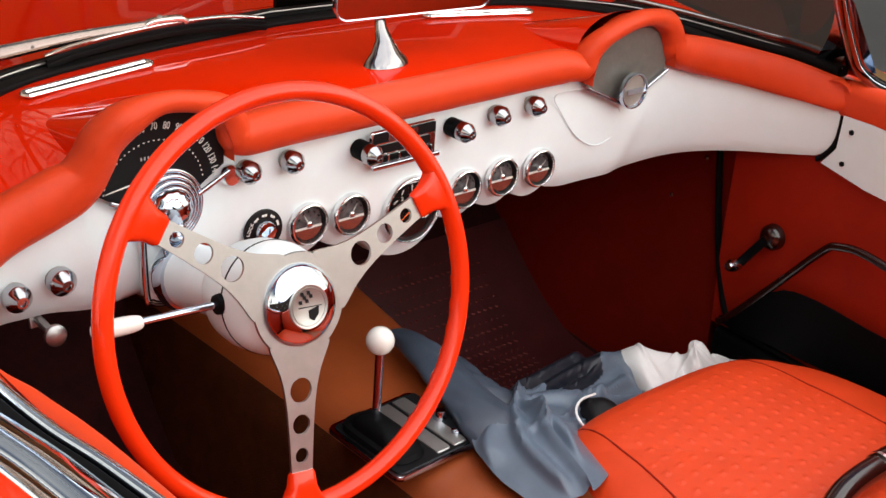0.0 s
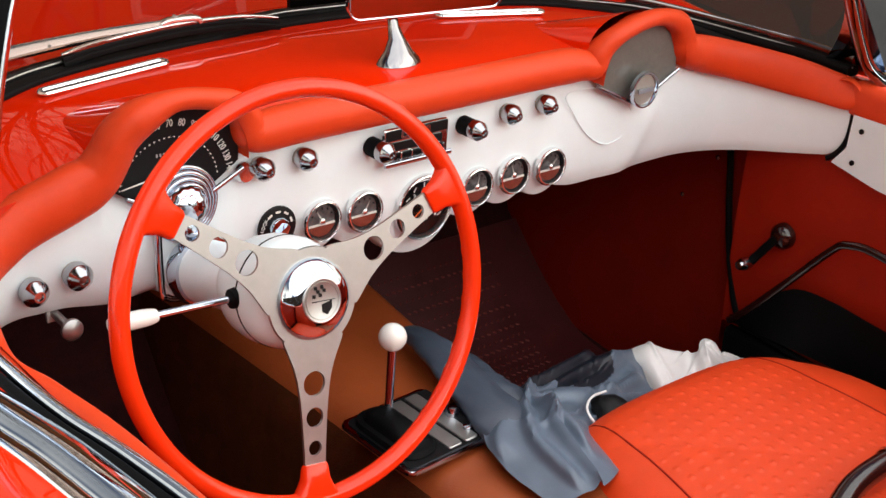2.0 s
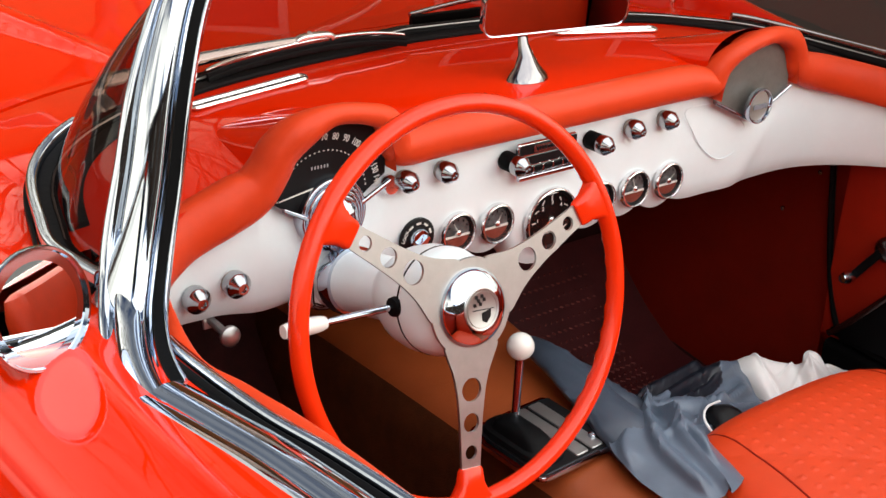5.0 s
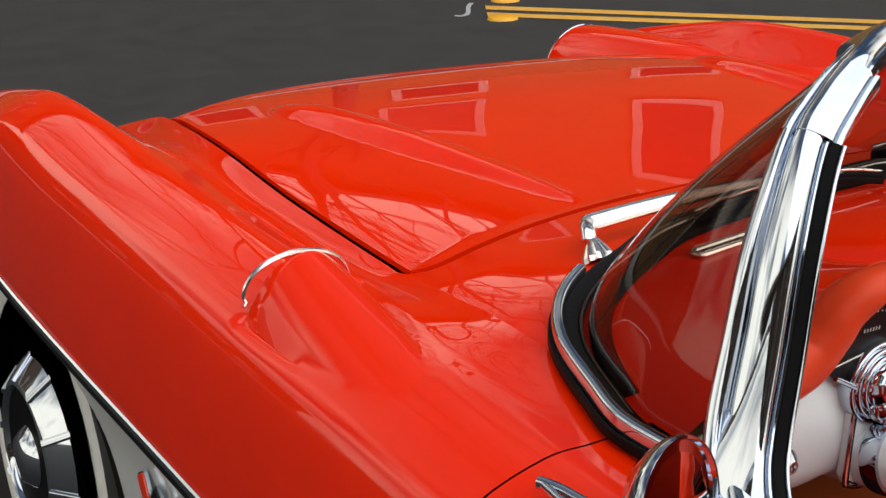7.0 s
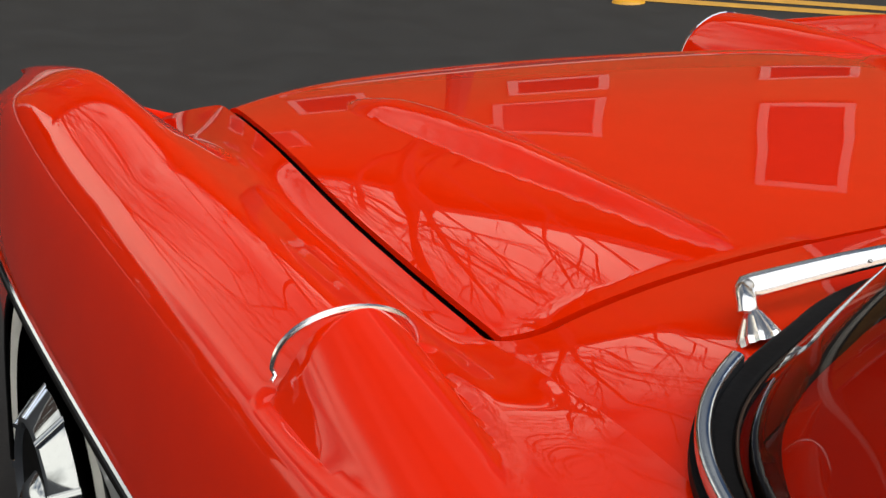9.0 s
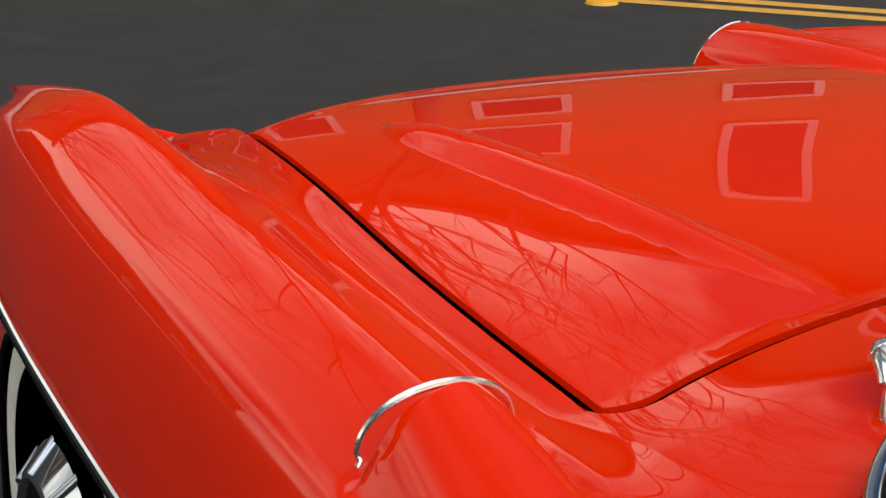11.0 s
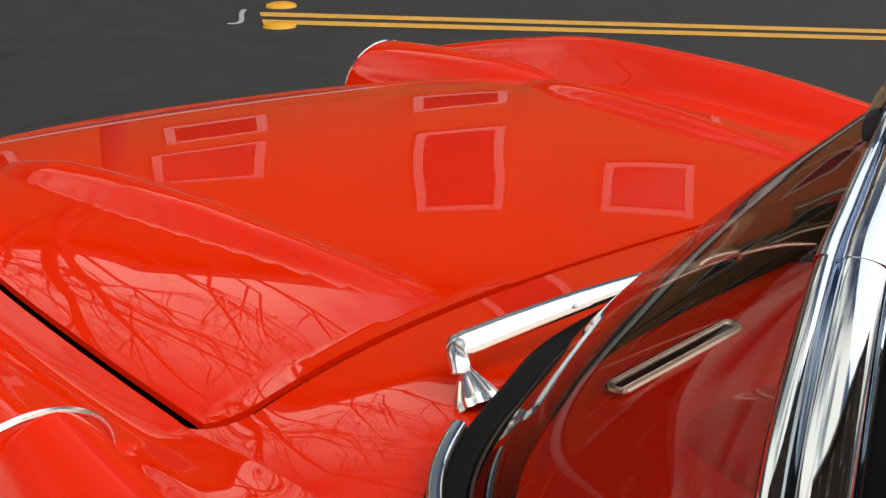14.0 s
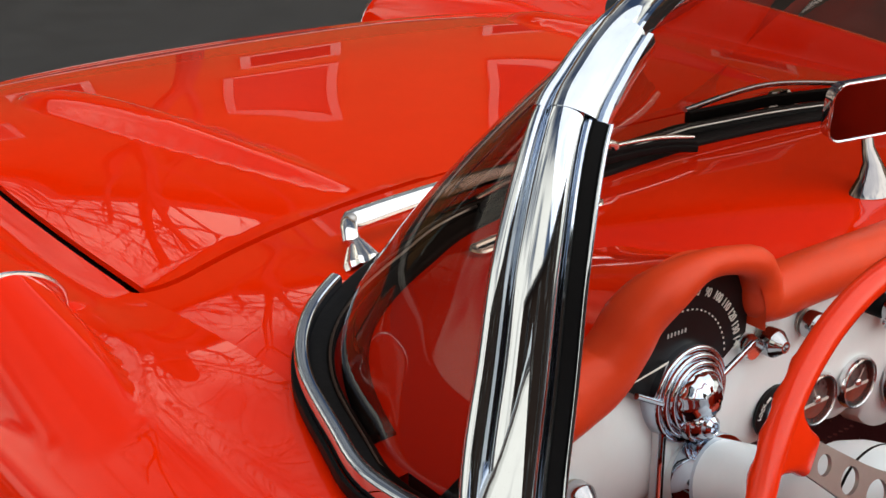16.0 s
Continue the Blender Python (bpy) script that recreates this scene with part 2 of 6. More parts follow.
def lathe(profile, n=28, m=None, bm=None, mat=0):
    """(radius, height) pairs turned round z, then set by m."""
    m = m or Matrix()
    rows = [[m @ Vector((r * math.cos(2 * math.pi * i / n), r * math.sin(2 * math.pi * i / n), h)) for i in range(n)] for r, h in profile]
    bm, V = grid(rows, bm, close_u=True, mat=mat)
    for r, (rad, h) in ((V[0], profile[0]), (V[-1], profile[-1])):
        if rad > 1e-5 and profile[0] != profile[-1]:
            f = bm.faces.new(r)
            f.material_index = mat
    bmesh.ops.remove_doubles(bm, verts=bm.verts, dist=1e-6)
    return bm


def slab(outline, depth, m=None, bm=None, mat=0, bevel=0.0):
    """A flat outline of (x, y) with thickness along -z, then set by m."""
    m = m or Matrix()
    bm = bm or bmesh.new()
    if bevel:
        cx, cy = sum(p[0] for p in outline) / len(outline), sum(p[1] for p in outline) / len(outline)
        sh = [(cx + (x - cx) * (1 - bevel), cy + (y - cy) * (1 - bevel)) for x, y in outline]
        layers = [(sh, 0), (outline, -depth * 0.3), (outline, -depth)]
    else:
        layers = [(outline, 0), (outline, -depth)]
    V = [[bm.verts.new(m @ Vector((x, y, h))) for x, y in o] for o, h in layers]
    k = len(outline)
    for a, b in zip(V, V[1:]):
        for i in range(k):
            bm.faces.new((a[i], a[(i + 1) % k], b[(i + 1) % k], b[i])).material_index = mat
    bm.faces.new(V[0]).material_index = mat
    bm.faces.new(V[-1]).material_index = mat
    return bm


def block(x0, x1, y0, y1, z0, z1, bm=None, mat=0, r=0.004, m=None):
    """A box with rounded upright edges and chamfered top and bottom."""
    m = m or Matrix()
    o = rbox(x1 - x0, y1 - y0, min(r, (x1 - x0) * 0.45, (y1 - y0) * 0.45), 3)
    c = Vector(((x0 + x1) / 2, (y0 + y1) / 2, 0))
    e = min(r, (z1 - z0) * 0.3)
    fx, fy = 1 - 2 * e / max(x1 - x0, 1e-4), 1 - 2 * e / max(y1 - y0, 1e-4)
    rows = [[m @ (c + Vector((a * sx, b * sy, z))) for a, b in o] for sx, sy, z in ((fx, fy, z0), (1, 1, z0 + e), (1, 1, z1 - e), (fx, fy, z1))]
    bm, V = grid(rows, bm, close_u=True, mat=mat)
    for rr in (V[0], V[-1]):
        bm.faces.new(rr).material_index = mat
    return bm


def writing(text, size, m, mat, name, parent, depth=0.0004):
    cu = bpy.data.curves.new(name, "FONT")
    cu.body, cu.size, cu.align_x, cu.align_y, cu.extrude, cu.resolution_u = text, size, "CENTER", "CENTER", depth, 3
    tmp = bpy.data.objects.new("tmp", cu)
    me = bpy.data.meshes.new_from_object(tmp)
    bpy.data.objects.remove(tmp)
    me.transform(m)
    me.materials.clear()
    me.materials.append(mat)
    ob = new(name, me)
    ob.parent = parent
    return ob


def interp(x, xs, ys):
    """Smooth curve through sorted (xs, ys)."""
    if x <= xs[0]:
        return ys[0]
    if x >= xs[-1]:
        return ys[-1]
    i = max(k for k in range(len(xs)) if xs[k] <= x)
    i = min(i, len(xs) - 2)

    def slope(k):
        if k == 0:
            return (ys[1] - ys[0]) / (xs[1] - xs[0])
        if k == len(xs) - 1:
            return (ys[-1] - ys[-2]) / (xs[-1] - xs[-2])
        return (ys[k + 1] - ys[k - 1]) / (xs[k + 1] - xs[k - 1])
    h = xs[i + 1] - xs[i]
    t = (x - xs[i]) / h
    return ((2 * t ** 3 - 3 * t * t + 1) * ys[i] + (t ** 3 - 2 * t * t + t) * h * slope(i)
            + (-2 * t ** 3 + 3 * t * t) * ys[i + 1] + (t ** 3 - t * t) * h * slope(i + 1))


def sstep(a, b, x):
    t = min(1, max(0, (x - a) / (b - a)))
    return t * t * (3 - 2 * t)


# ---- ground ----
def ground_sheet():
    bm = bmesh.new()
    n = 40
    pos = [math.copysign(abs(i / n) ** 3 * 600, i) for i in range(-n, n + 1)]
    grid([[(x, y, 0) for x in pos] for y in pos], bm)
    g = part("ground", bm, ASPHALT, smooth=0)
    tagged(g, "dark grey worn asphalt road surface", "ground", kind="structure")


ground_sheet()
LINE_A, LINE_DIR = Vector((2.741, 5.11, 0)), Vector((2.523, -1.545, 0)).normalized()
LINE_N = Vector((-LINE_DIR.y, LINE_DIR.x, 0))


def road_line(off):
    bm = bmesh.new()
    rows = []
    for i in range(60):
        p = LINE_A + LINE_DIR * (i * 0.5) + LINE_N * off
        w = 0.05 + 0.002 * noise.noise(Vector((i * 1.7, off, 0)))
        rows.append([p - LINE_N * w + Vector((0, 0, 0.004)), p - LINE_N * w * 0.9 + Vector((0, 0, 0.006)), p + LINE_N * w * 0.9 + Vector((0, 0, 0.006)), p + LINE_N * w + Vector((0, 0, 0.004))])
    grid(rows, bm)
    tagged(part("road_line", bm, YELLOW, smooth=0), "faded yellow centre line painted on the asphalt", "road marking", "double centre line", "structure")


road_line(0.093)
road_line(-0.093)


def pavement_marker(p):
    bm = lathe([(0.075, 0.0), (0.07, 0.012), (0.05, 0.02), (0.0, 0.022)], 20, Matrix.Translation(p) @ Matrix.Diagonal((1.2, 0.8, 1, 1)))
    tagged(part("pavement_marker", bm, MARKER), "amber raised reflector stuck to the road", "road marker", "road reflectors")


pavement_marker(LINE_A + LINE_DIR * 0.1215 + LINE_N * 0.326)
pavement_marker(LINE_A + LINE_DIR * 0.0753 - LINE_N * 0.1825)


def white_mark():
    c = LINE_A - LINE_DIR * 0.10 - LINE_N * 0.0
    path = spline([c + LINE_N * 0.20 + LINE_DIR * 0.03, c + LINE_N * 0.10 + LINE_DIR * 0.01, c - LINE_N * 0.08, c - LINE_N * 0.15 - LINE_DIR * 0.03, c - LINE_N * 0.16 - LINE_DIR * 0.07], 5)
    bm = sweep([p + Vector((0, 0, 0.003)) for p in path], [(-0.012, 0), (0.012, 0), (0.012, 0.002), (-0.012, 0.002)])
    tagged(part("painted_mark", bm, WHITEPAINT, smooth=0), "small hooked white paint mark on the asphalt", "road marking", kind="structure")


white_mark()

# ---- the car ----
car = new("sports_car")
tagged(car, "red open classic sports car with white dashboard parked on asphalt", "car")

EDGE = 0.64
YS = [-2.3, -1.6, -1.05, -0.3, 0.0, 0.2, 0.33, 0.45, 0.7, 1.0, 1.27, 1.42, 1.62, 1.75]


def z_mid(y):
    if y > 0.44:
        return interp(y, [0.30, 0.44, 0.7, 1.0, 1.27, 1.42, 1.62, 1.75], [0.858, 0.8555, 0.849, 0.834, 0.798, 0.765, 0.715, 0.66])
    return interp(y, YS, [0.66, 0.80, 0.84, 0.86, 0.882, 0.886, 0.873, 0.857, 0.848, 0.832, 0.797, 0.765, 0.715, 0.66])


def z_edge(y):
    if y > 0.44:
        return interp(y, [0.30, 0.44, 0.7, 1.0, 1.27, 1.42, 1.62, 1.75], [0.814, 0.8135, 0.812, 0.806, 0.766, 0.715, 0.625, 0.55])
    return interp(y, YS, [0.66, 0.80, 0.83, 0.825, 0.826, 0.834, 0.826, 0.812, 0.811, 0.814, 0.765, 0.71, 0.62, 0.55])


def z_valley(y):
    return interp(y, YS, [0.66, 0.80, 0.83, 0.824, 0.824, 0.831, 0.823, 0.808, 0.802, 0.796, 0.735, 0.69, 0.61, 0.545])


def z_crest(y):
    return interp(y, YS, [0.66, 0.82, 0.85, 0.825, 0.822, 0.822, 0.822, 0.824, 0.830, 0.830, 0.813, 0.784, 0.733, 0.696])


def wide(y):
    return interp(y, [-2.3, -1.6, -0.5, 0.3, 1.1, 1.45, 1.62, 1.75], [0.80, 0.89, 0.88, 0.88, 0.89, 0.875, 0.85, 0.80])


def spear(x, y):
    """The long raised teardrops on the hood, sharp towards the windshield."""
    t = (y - 0.455) / 0.68
    if t <= 0 or t >= 1:
        return 0.0
    c = 0.358 + 0.093 * t
    w = interp(t, [0, 0.08, 0.19, 0.43, 0.74, 0.85, 0.94, 1.0], [0.004, 0.0165, 0.022, 0.034, 0.041, 0.037, 0.024, 0.0])
    if w < 1e-4:
        return 0.0
    d = (abs(x) - c) / w
    return 0.017 * min(1, t / 0.5) ** 0.8 * min(1, (1 - t) / 0.14) ** 0.5 * max(0, 1 - abs(d) ** 2.2) ** 0.85 if abs(d) < 1 else 0.0


ARCH_Y = 0.438
ARCH_X, ARCH_W = 0.767, 0.063


def scoop(x, y):
    """The low scoop behind the arched lip, fading towards the windshield."""
    t = (ARCH_Y - y) / 0.27
    if t < 0 or t > 1:
        return 0.0
    c, w = ARCH_X + 0.018 * t, ARCH_W * math.sqrt(1 - t * t * 0.97)
    d = (abs(x) - c) / w
    k = (1 - t) ** 1.25
    out = 0.037 * k * max(0, 1 - d * d) ** 0.62 if abs(d) < 1 else 0.0
    # pressed hollows along both flanks
    for off, wd, deep, reach in ((-0.064, 0.020, 0.006, 1.0), (0.058, 0.024, 0.009, 0.75)):
        if t < reach:
            f = (1 - t / reach) ** 0.6
            e = (abs(x) - c - off * w / ARCH_W) / (wd * f + 1e-4)
            if abs(e) < 1:
                out -= deep * (1 - e * e) ** 2 * f
    return out


def z_top(x, y):
    """Height of hood, cowl and dash top for |x| up to EDGE."""
    u = min(1.0, abs(x) / EDGE)
    zm, ze = z_mid(y), z_edge(y)
    base = zm + (ze - zm) * (0.35 * u * u + 0.65 * u ** 5)
    return base + spear(x, y)


def hood_rear(x):
    """Where the hood ends towards the windshield."""
    a = abs(x)
    y = 0.440 - 0.035 * (a / 0.6) ** 2.6
    r = 0.052
    if a > EDGE - r:
        t = min(1, (a - (EDGE - r)) / r)
        y += r * (1 - math.sqrt(max(0, 1 - t * t))) * 0.9
    return y


def edge_x(y):
    """Half-width of the hood, drawn in towards the nose."""
    return EDGE - 0.055 * (max(0.0, min(y, 1.32) - 0.5) / 0.73) ** 2.2


def hood_front(x):
    return 1.40 - 0.19 * (abs(x) / EDGE) ** 2.4


def side_section(y, n=7):
    """Points (x, z) from the inner edge over the fender and down the side."""
    ze, zv, zc, w = z_edge(y), z_valley(y), z_crest(y), wide(y)
    ex = edge_x(y)
    pts = [(ex, z_top(ex, y) if ex < EDGE - 1e-4 else ze), (ex + 0.03 + 0.4 * (EDGE - ex), zv), (EDGE + 0.072, zv + (zc - zv) * (0.62)), (0.757, zc), (w - 0.060, zc - 0.020), (w - 0.024, zc - 0.052),
           (w - 0.006, zc - 0.13), (w, 0.585), (w - 0.012, 0.50), (w - 0.02, 0.38), (w - 0.05, 0.26), (w - 0.12, 0.20)]
    pts = spline([(a, b, 0) for a, b in pts], n)
    out = []
    for p in pts:
        z = p.y
        if p.x < 0.86 and z > 0.6:
            z += scoop(p.x, y)
        out.append((p.x, z))
    return out


def xs_fine(w, n):
    return [w * math.sin(math.pi / 2 * (-1 + 2 * i / n)) for i in range(n + 1)]


def nose(y0, k):
    """Points over the front lip, below the front edge."""
    a = k * 1.35
    return y0 + 0.10 * math.sin(a), -0.11 * (1 - math.cos(a))


def build_hood():
    rows = []
    m = 90
    side = xs_fine(1.0, 160)
    for j in range(m + 1):
        t = j / m
        r = []
        for u in side:
            x = u * (EDGE - 0.010)
            y0, y1 = hood_rear(x) + 0.005, hood_front(x)
            y = y0 + (y1 - y0) * t
            x = u * (edge_x(y) - 0.010)
            r.append(Vector((x, y, z_top(x, y) + 0.001)))
        rows.append(r)
    for j in range(1, 9):
        r = []
        for u in side:
            x = u * (EDGE - 0.010)
            yf = hood_front(x)
            y, dz = nose(yf, j / 8)
            x = u * (edge_x(yf) - 0.010)
            r.append(Vector((x, y, z_top(x, yf) + 0.001 + dz)))
        rows.append(r)
    bm, V = grid(rows)
    for strip in (V[0], [r[0] for r in V], [r[-1] for r in V]):
        low = [bm.verts.new(v.co + Vector((0, 0, -0.007))) for v in strip]
        for a, b, c, d in zip(strip, strip[1:], low[1:], low):
            bm.faces.new((a, b, c, d))
    return part("hood", bm, RED, car, "glossy red hood with two raised spears")


build_hood()


def build_cowl():
    rows = []
    m = 44
    for j in range(m + 1):
        t = j / m
        r = []
        for x in xs_fine(EDGE, 120):
            y0, y1 = 0.012 - 0.07 * sstep(0.45, EDGE, abs(x)), hood_rear(x) - 0.005
            y = y0 + (y1 - y0) * t
            r.append(Vector((x, y, z_top(x, y))))
        rows.append(r)
    bm, V = grid(rows)
    low = [bm.verts.new(v.co + Vector((0, 0, -0.03))) for v in V[-1]]
    for a, b, c, d in zip(V[-1], V[-1][1:], low[1:], low):
        bm.faces.new((a, b, c, d))
    low2 = [bm.verts.new(v.co + Vector((0, 0.02, -0.03))) for v in low]
    for a, b, c, d in zip(low, low[1:], low2[1:], low2):
        bm.faces.new((a, b, c, d))
    part("cowl", bm, RED, car, "glossy red cowl and dash top")
    bm = bmesh.new()
    under = []
    for dy, dz in ((-0.03, -0.028), (0.05, -0.028)):
        under.append([Vector((x, hood_rear(x) + dy, z_top(x, hood_rear(x)) + dz)) for x in xs_fine(EDGE + 0.01, 80)])
    grid(under, bm)
    part("hood_gutter", bm, BLACK, car)


build_cowl()

WHEEL_Y, WHEEL_Z = 1.07, 0.33


def opening(y, z):
    """Below 1 inside a wheel opening of the side."""
    return min(abs((y - wy) / 0.375) ** 3 + abs(max(0.0, z - 0.19) / 0.375) ** 3 for wy in (WHEEL_Y, WHEEL_Y - 2.59))


def build_side(name, sgn, ylist, label="", first=0):
    rows = []
    for y in ylist:
        lift = 0.022 * sstep(0.3, 1.0, y) if sgn > 0 else 0.025 * sstep(0.9, 1.35, y)
        rows.append([Vector((sgn * x, y, z + lift * sstep(EDGE + 0.005, 0.757, x) * sstep(0.5, 0.75, z))) for x, z in side_section(y)][first:])
    bm = bmesh.new()
    V = [[bm.verts.new(p) for p in r] for r in rows]
    cut = {v: opening(v.co.y, v.co.z) if abs(v.co.x) > 0.7 and v.co.z < 0.62 else 2.0 for r in V for v in r}
    for i in range(len(V) - 1):
        for j in range(len(V[0]) - 1):
            q = (V[i][j], V[i][j + 1], V[i + 1][j + 1], V[i + 1][j])
            if max(cut[v] for v in q) >= 1:
                c = sum((v.co for v in q), Vector()) / 4
                f = bm.faces.new(q)
                f.material_index = 1 if c.z < 0.575 and -1.0 < c.y < 0.95 and c.z > 0.33 else 0
    for v, k in cut.items():
        if k < 1:
            wy = WHEEL_Y if v.co.y > 0 else WHEEL_Y - 2.59
            g = max(k, 0.2) ** (-1 / 3)
            v.co.y = wy + (v.co.y - wy) * g
            v.co.z = 0.19 + max(0, v.co.z - 0.19) * g
    low = [bm.verts.new(r[0].co + Vector((0, 0, -0.012))) for r in V]
    for a, b, c, d in zip(V, V[1:], low[1:], low):
        bm.faces.new((a[0], b[0], c, d))
    bmesh.ops.delete(bm, geom=[v for v in bm.verts if not v.link_faces], context="VERTS")
    return part(name, bm, [RED, SILVER], car, label)


def steps(a, b, n):
    return [a + (b - a) * i / n for i in range(n + 1)]


FRONT = steps(-0.002, 0.10, 6) + steps(0.115, ARCH_Y - 0.003, 40) + [ARCH_Y + 0.001] + steps(ARCH_Y + 0.012, 1.75, 84)
for sgn in (-1, 1):
    build_side("front_fender", sgn, FRONT, "glossy red fender with an arched vent")
    build_side("door", sgn, steps(-1.02, -0.0045, 40), "red door with silver cove", first=8)
    build_side("rear_fender", sgn, steps(-2.3, -1.026, 30), "glossy red rear quarter")


def gutter(sgn):
    bm = bmesh.new()
    rows = [[Vector((sgn * (edge_x(y) + dx), y, z_top(edge_x(y), y) - 0.009)) for dx in (-0.02, 0.004)] for y in steps(0.475, 1.23, 30)]
    grid(rows, bm)
    part("hood_gutter", bm, BLACK, car)


gutter(-1)
gutter(1)


def rear_deck():
    rows = []
    for y in steps(-2.3, -1.08, 24):
        rows.append([Vector((x, y, z_top(x, y))) for x in xs_fine(EDGE, 40)])
    bm, V = grid(rows)
    part("rear_deck", bm, RED, car)
    bm = bmesh.new()
    prof = [(abs(x), z) for x, z in side_section(-2.3)]
    top = [Vector((x, -2.3, z_top(x, -2.3))) for x in xs_fine(EDGE, 40)]
    half = [Vector((x, -2.3, z)) for x, z in prof]
    loop = [Vector((-p.x, p.y, p.z)) for p in reversed(half)] + top[1:-1] + half
    rows = [loop] + [[Vector((p.x * k, -2.3 - d, 0.45 + (p.z - 0.45) * k)) for p in loop] for k, d in ((0.97, 0.05), (0.85, 0.1), (0.5, 0.13), (0.05, 0.14))]
    grid(rows, bm)
    part("tail_panel", bm, RED, car)


rear_deck()


def front_end():
    prof = side_section(1.75)
    half = [Vector((x, 1.75, z)) for x, z in prof]
    rows = []
    for k in steps(0, 1, 12):
        row = []
        for x in xs_fine(EDGE - 0.004, 40):
            y0, z0 = hood_front(x) + 0.088, z_top(x, hood_front(x)) - 0.090
            row.append(Vector((x, y0 + (1.76 - y0) * k, z0 + (0.545 - z0) * k ** 0.8)))
        a, b = row[0], row[-1]
        rows.append([Vector((-EDGE, a.y, min(z_edge(a.y), 0.80)))] + row + [Vector((EDGE, b.y, min(z_edge(b.y), 0.80)))])
    bm, _ = grid(rows)
    part("nose_panel", bm, RED, car)
    top = rows[-1][1:-1]
    loop = [Vector((-p.x, p.y, p.z)) for p in reversed(half)] + top[1:-1] + half
    rows = [loop] + [[Vector((p.x * k, p.y + d, 0.45 + (p.z - 0.45) * k)) for p in loop] for k, d in ((0.96, 0.012), (0.90, 0.026), (0.78, 0.040), (0.5, 0.05), (0.05, 0.055))]
    bm, V = grid(rows)
    part("front_panel", bm, RED, car)
    for s in (-1, 1):
        rows = []
        up, cx = (0.022, 0.672) if s > 0 else (-0.030, -0.700)
        for y, r, z in ((1.10, 0.03, 0.69), (1.22, 0.065, 0.672), (1.36, 0.094, 0.660), (1.52, 0.107, 0.641), (1.65, 0.108, 0.629), (1.73, 0.104, 0.623), (1.76, 0.100, 0.621)):
            rows.append([Vector((cx + r * math.cos(a), y, z + up + r * 0.97 * math.sin(a))) for a in steps(0, 2 * math.pi * 35 / 36, 35)])
        bm, V = grid([list(c) for c in zip(*[spline(list(col), 5) for col in zip(*rows)])], close_u=True)
        hl = part("headlight_pod", bm, RED, car, "rounded red headlight pod")
        m = basis((cx, 1.755, 0.621 + up), (0, 1, 0.05))
        part("bezel", lathe([(0.099, -0.004), (0.1015, 0.001), (0.100, 0.006), (0.095, 0.008), (0.092, 0.004)], 36, m), CHROME, hl, "thin chrome bezel")
        part("lens", lathe([(0.094, 0.003), (0.07, 0.018), (0.035, 0.026), (0.0, 0.028)], 32, m), PANE, hl)


front_end()


def fender_arch(sgn):
    """Chrome lip on the arched scoop, its outer end hooked."""
    pts = []
    for i in range(49):
        a = math.pi * (1 - i / 48)
        x = ARCH_X + (ARCH_W + 0.001) * math.cos(a)
        pts.append(Vector((sgn * x, ARCH_Y + 0.0005, 0.8135 + 0.0458 * math.sin(a) ** 0.85)))
    pts = pts[:-1] + [Vector((sgn * 0.8295, ARCH_Y - 0.003, 0.8125)), Vector((sgn * 0.834, ARCH_Y - 0.006, 0.810))]
    bm = sweep(pts, ring(0.0034, 8), up=(0, 1, 0), scale=lambda k: 0.40 + 0.60 * math.sin(math.pi * min(1, max(0, k * 0.96 + 0.02))) ** 0.4)
    part("vent_trim", bm, SATIN, car, "thin chrome arch on the fender")


fender_arch(-1)
fender_arch(1)


def cove_trim(sgn):
    pts = []
    for y in steps(-1.0, 1.5, 50):
        sec = side_section(y)
        z = 0.578
        x = max(p[0] for p in sec if abs(p[1] - z) < 0.06)
        pts.append(Vector((sgn * (x + 0.002), y, z)))
    part("cove_trim", sweep(pts, ring(0.004, 8, 0.006)), CHROME, car, "thin chrome trim along the side cove")
    part("cove_shadow_line", sweep([p + Vector((0, 0, -0.010)) for p in pts], ring(0.004, 6, 0.005)), BLACK, car)
    pts = []
    for a in steps(0.0, math.pi, 40):
        c, sn = math.cos(a), math.sin(a)
        y, z = WHEEL_Y + 0.375 * math.copysign(abs(c) ** 0.667, c), 0.19 + 0.375 * sn ** 0.667
        pts.append(Vector((sgn * (wide(y) - 0.014), y, z)))
    part("wheel_lip", sweep(pts, ring(0.005, 8), up=(1, 0, 0)), BLACK, car)


cove_trim(-1)
cove_trim(1)


def cove_badge(s):
    """Small crossed shapes in red and black on the cove."""
    for dy, mat, tilt, name in ((0.012, RIM, 35, "badge_flag"), (-0.020, DIAL, -35, "badge_flag")):
        m = Matrix.Translation((s * (wide(0.6) + 0.001), 0.60 + dy, 0.505)) @ Matrix.Rotation(radians(90 * s), 4, "Y") @ Matrix.Rotation(radians(tilt), 4, "Z")
        f = part(name, slab(rbox(0.046, 0.022, 0.003, 2), 0.006, m @ Matrix.Translation((0, 0, 0.002)), bevel=0.05), mat, car, "small enamel badge piece")
        part("badge_edge", slab(rbox(0.050, 0.026, 0.004, 2), 0.005, m), CHROME, f)


cove_badge(-1)
cove_badge(1)


